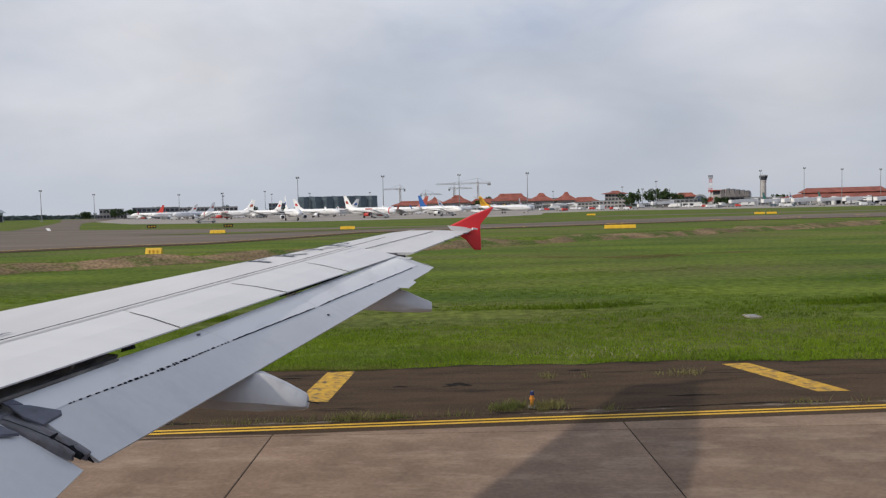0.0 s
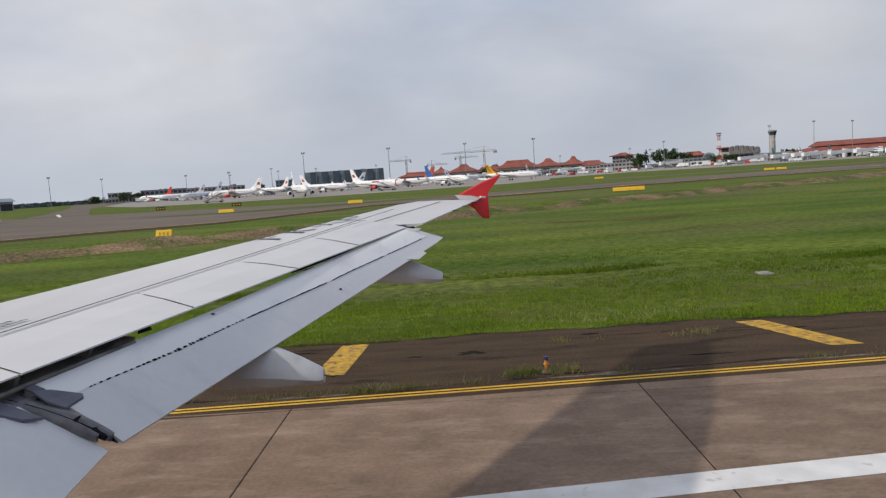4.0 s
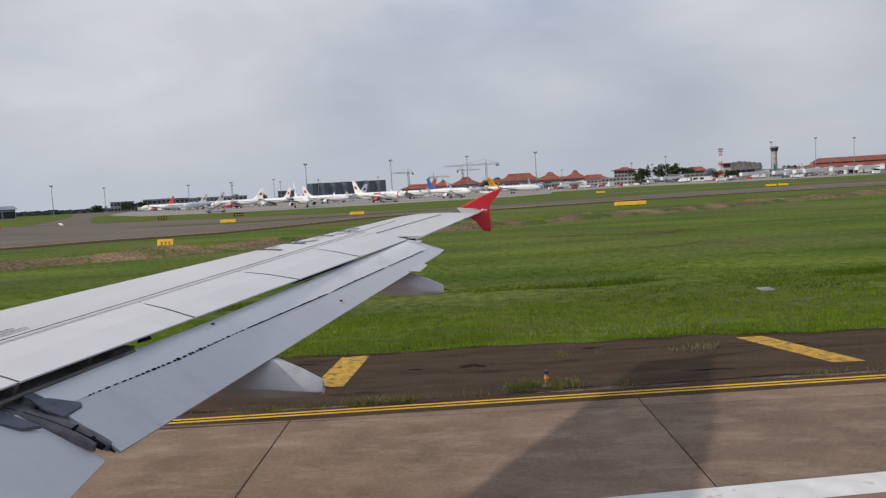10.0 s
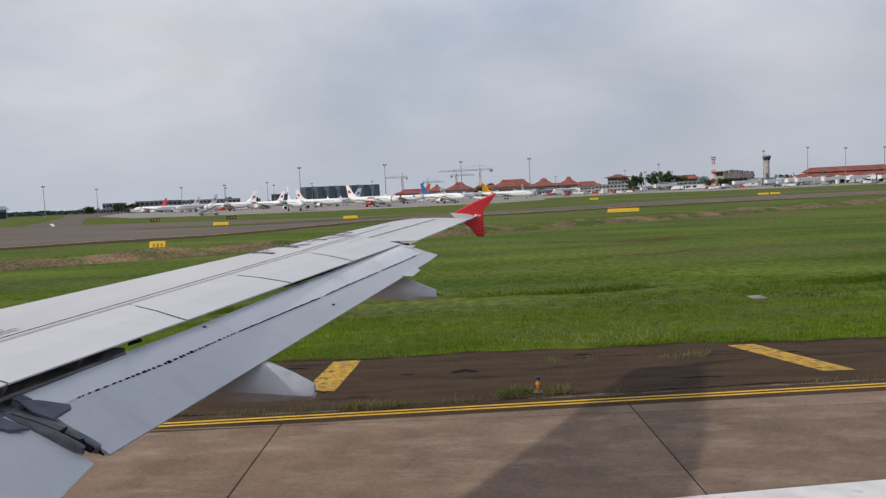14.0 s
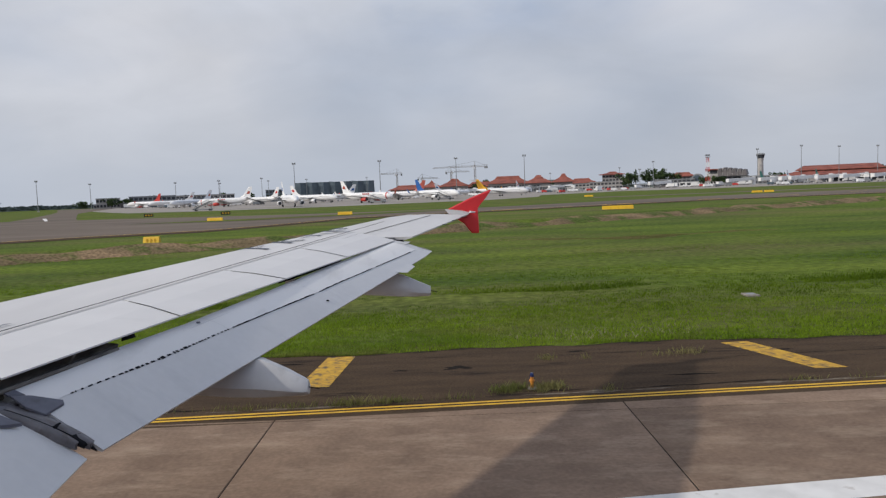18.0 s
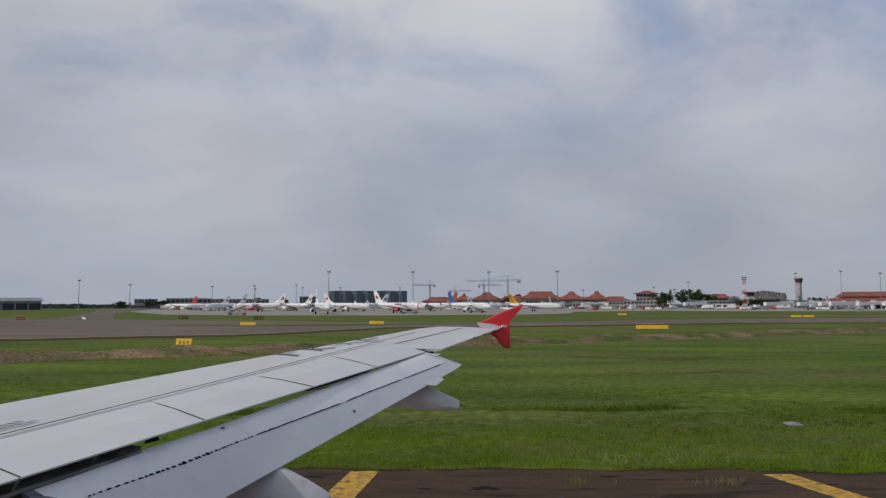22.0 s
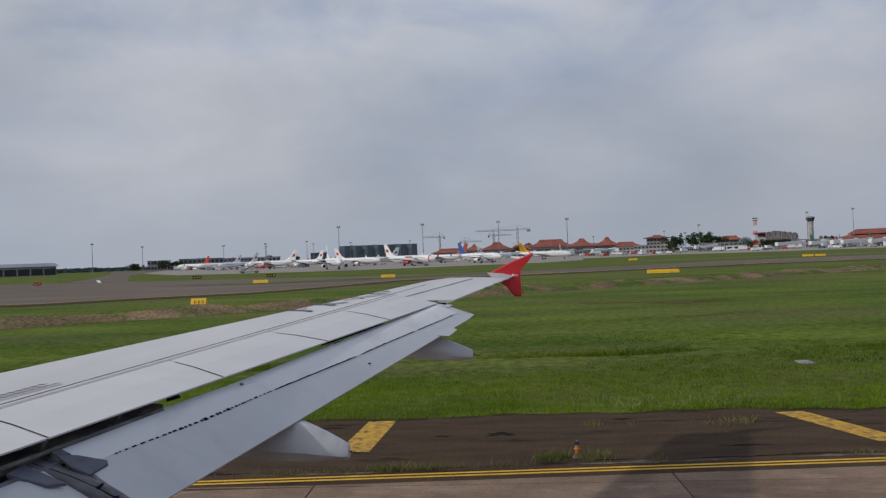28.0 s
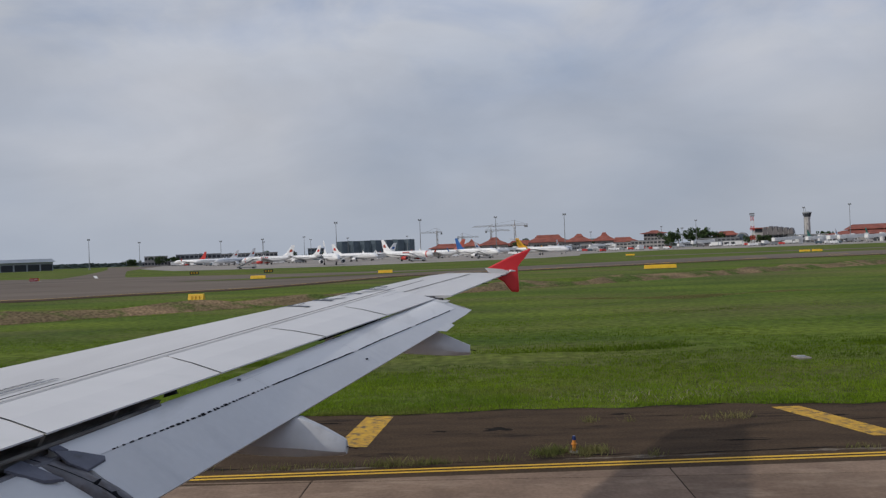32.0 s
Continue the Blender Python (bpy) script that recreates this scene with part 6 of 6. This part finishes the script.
# a wavering ridge of taller grass where the mowing stopped
n_r = 26000
rx_ = rng.uniform(-26, 34, n_r)
ry_ = 29.5 + 0.07 * rx_ + 0.8 * np.sin(rx_ * 0.21) + 0.5 * np.sin(rx_ * 0.63 + 1) + np.abs(rng.normal(0, 0.9, n_r))
k = clumpy(rx_, ry_, 0.45, 1.4) > 0.34
blades("tall_grass", rx_[k], ry_[k], rng.uniform(0.09, 0.20, k.sum()) * np.interp(clumpy(rx_[k], ry_[k], 0.45, 1.4), (0.34, 0.6), (0.5, 1)), np.full(k.sum(), 0.014), M_BLADE,
       "wavering ridge of taller grass left by the mower", "grass", 0.6, 8)
ex_ = rng.uniform(-22, 24, 9000)
ey_ = np.array([edge_y(float(q)) for q in ex_]) + np.abs(rng.normal(0, 0.7, 9000)) + 0.03
k = clumpy(ex_, ey_, 0.9, 3.0) > 0.48
blades("dry_edge_grass", ex_[k], ey_[k], rng.uniform(0.04, 0.13, k.sum()), np.full(k.sum(), 0.007), M_DRY, "pale dry grass stalks along the pavement edge", "grass", 0.7, 5)
fx_ = rng.uniform(-20, 30, 16000)
fy_ = 20.0 + np.abs(rng.normal(0, 1.2, 16000))
k = (clumpy(fx_ * 0.5, fy_, 0.9, 0.6) > 0.66) & (rng.random(16000) < 0.3)
fx_, fy_ = fx_[k], fy_[k]
blades("seed_heads", fx_, fy_, rng.uniform(0.07, 0.19, len(fx_)), np.full(len(fx_), 0.005), M_SEED, "pale feathery seed heads standing in the grass", "grass", 0.9, 6)
wx, wy = [], []
for cx0, off, m_, sp in ((-2.35, 0.45, 130, 0.16), (-2.0, 0.45, 200, 0.17), (-1.45, 0.45, 180, 0.22), (-1.0, 0.45, 60, 0.12), (-3.2, 0.42, 90, 0.3), (-4.4, 0.45, 120, 0.4), (0.1, 0.45, 60, 0.35), (1.2, 0.85, 330, 0.17),
                         (1.45, 1.0, 220, 0.15), (2.25, 0.95, 300, 0.17), (2.0, 0.75, 120, 0.12), (2.5, 3.6, 90, 0.14), (3.4, 0.5, 70, 0.12), (3.5, 3.5, 25, 0.08), (6.2, 3.5, 120, 0.2), (5.6, 3.45, 60, 0.3), (7.7, 0.5, 60, 0.2),
                         (9.2, 0.45, 40, 0.4), (-6.6, 0.5, 120, 0.4), (11.0, 0.9, 60, 0.3)):
    m_ = int(m_ * 1.7)
    wx += list(rng.normal(cx0, sp, m_))
    wy += list(line_y(cx0) + off + rng.normal(0, 0.07 + 0.3 * sp * (off > 0.6), m_))
blades("shoulder_weeds", np.array(wx), np.array(wy), 0.03 + 0.19 * rng.random(len(wx)) ** 1.8, np.full(len(wx), 0.005), M_DRY, "weeds growing from cracks in the asphalt", "weeds", 0.75, 7)

# irregular dark tar patches on the shoulder
random.seed(21)
for x0, y0, w, h in ((0.2, 17.6, 0.75, 0.28), (-1.2, 17.5, 0.35, 0.12), (8.4, 18.3, 0.9, 0.12), (-4.4, 18.6, 0.9, 0.14), (3.4, 18.9, 0.5, 0.12), (12.5, 17.6, 1.2, 0.2), (5.6, 16.2, 1.1, 0.10), (-7.5, 17.0, 0.8, 0.2)):
    ring = []
    for k in range(22):
        a = 6.2832 * k / 22
        q = 0.55 + 0.45 * noise.noise((x0 + math.cos(a) * 1.6, y0 + math.sin(a) * 1.6, 2.0)) + random.uniform(-0.1, 0.1)
        ring.append((x0 + w * q * math.cos(a), y0 + h * q * math.sin(a), 0.0095))
    tagged(obj("tar_patch", ring, [tuple(range(22))], M_JOINT), "irregular dark tar patch on the shoulder", "pavement patch", "tar patches", "structure")



def jagged(name, x0, x1, y_of, w, mat, label, seed, z=0.0105, step=0.12):
    """A crooked strip of changing width that follows a line over the ground."""
    n = int((x1 - x0) / step)
    v = []
    for i in range(n + 1):
        x = x0 + i * step
        y = y_of(x) + 0.07 * noise.noise((x * 0.9, seed, 0)) + 0.03 * noise.noise((x * 4.0, seed, 5))
        h = w * max(0.06, 0.5 + 0.9 * noise.noise((x * 1.7, seed, 9)) + 0.35 * noise.noise((x * 6.0, seed, 3))) * min(1, 4 * i / n + 0.05, 4 * (n - i) / n + 0.05)
        v += [(x, y - h / 2, z), (x, y + h / 2, z)]
    return tagged(obj(name, v, [(2 * i, 2 * i + 2, 2 * i + 3, 2 * i + 1) for i in range(n)], mat), label, "pavement crack", "pavement cracks", "structure")


for k, (x0, x1, off, w) in enumerate(((-16, -9.5, 0.55, 0.09), (-8.8, -3.6, 0.62, 0.08), (-3.0, 0.6, 0.5, 0.07), (0.9, 3.2, 0.7, 0.10), (3.5, 8.8, 0.62, 0.12), (9.2, 15.0, 0.7, 0.10), (15.5, 24, 0.6, 0.1))):
    jagged("shoulder_crack", x0, x1, lambda x, o=off: line_y(x) + o, w, M_JOINT, "crooked dark crack along the edge of the shoulder", 11.3 + k)
for k, (x0, x1, off, w) in enumerate(((-12, -7.0, 0.42, 0.16), (-5.4, -2.0, 0.40, 0.15), (1.5, 5.2, 0.44, 0.2), (5.9, 10.5, 0.46, 0.22), (11, 18, 0.45, 0.2))):
    jagged("grit_strip", x0, x1, lambda x, o=off: line_y(x) + o, w, M_GRIT, "pale sand and grit washed against the painted line", 31.7 + k, 0.0085)
for k, (x0, x1, y0, slope, w) in enumerate(((-7, -2.2, 17.9, 0.02, 0.05), (2.2, 7.4, 18.4, 0.05, 0.05), (6.8, 12.5, 17.3, 0.06, 0.06), (-1.6, 1.4, 18.8, -0.03, 0.04))):
    jagged("shoulder_crack", x0, x1, lambda x, a=y0, b=slope: a + b * x, w, M_JOINT, "thin dark crack across the asphalt", 51.9 + k)
jagged("soil_edge", -30, 34, lambda x: edge_y(x) - 0.02, 0.20, M_SOIL, "ragged strip of dark soil at the edge of the grass", 77.7)

# ---- runway slabs, their joints and the painted lines ----
base_pts = [(-60, -60), (80, -60), (80, line_y(80) - 0.2), (-60, line_y(-60) - 0.2)]
runway = sheet("runway_bed", base_pts, 0.003, M_JOINT, "brown concrete runway of large slabs with dark joints", "runway")
slab_cache = {}
for i in range(-8, 11):
    for j in range(-3, 4):
        x0, y0 = -3.5 + 7 * i, -7.2 + 7 * j
        top = min(y0 + 7, 99)
        a, b = line_y(x0) - 0.35, line_y(x0 + 7) - 0.35
        if y0 >= max(a, b) - 0.05:
            continue
        g = 0.010
        tl, tr = max(y0 + 2 * g + 0.012, min(y0 + 7 - g, a)), max(y0 + 2 * g + 0.012, min(y0 + 7 - g, b))
        v = [(g, g, 0), (7 - g, g, 0), (7 - g, tr - y0, 0), (g, tl - y0, 0)]
        v = v + [(q[0] + (0.012 if q[0] < 1 else -0.012), q[1] + (0.012 if n_ < 2 else -0.012), 0.007) for n_, q in enumerate(v)]
        key = (round(tl - y0, 3), round(tr - y0, 3))
        if key not in slab_cache:
            me = bpy.data.meshes.new("slab")
            me.from_pydata(v, [], [(4, 5, 6, 7), (0, 1, 5, 4), (1, 2, 6, 5), (2, 3, 7, 6), (3, 0, 4, 7)])
            me.materials.append(M_CONCRETE)
            slab_cache[key] = me
        s = new("slab", slab_cache[key])
        s.location = (x0, y0, 0.003)
        s.parent = runway
ribbon("yellow_line", -60, 80, lambda x: line_y(x) - 0.10, 0.095, 0.014, M_YELLOW_LINE, "yellow double taxiway edge line, outer stripe")
ribbon("yellow_line", -60, 80, lambda x: line_y(x) + 0.085, 0.095, 0.014, M_YELLOW_LINE, "yellow double taxiway edge line, inner stripe")
for x0, y0, lean_ in ((7.4, 19.3, 1.05), (-3.3, 19.25, -0.25)):
    hx = [(x0, y0), (x0 + 0.75, y0 + 0.05), (x0 + 0.75 + lean_, y0 - 3.0), (x0 + lean_, y0 - 3.0)]
    tagged(obj("yellow_mark", [(x, y, 0.013) for x, y in hx[::-1]], [(0, 1, 2, 3)], M_HATCH), "worn broad yellow diagonal bar on the shoulder", "road marking", "shoulder bars", "structure")
ribbon("white_line", -60, 80, lambda x: 8.9 + 0.11 * x, 0.62, 0.014, M_WHITE_LINE, "broad worn white runway edge line")
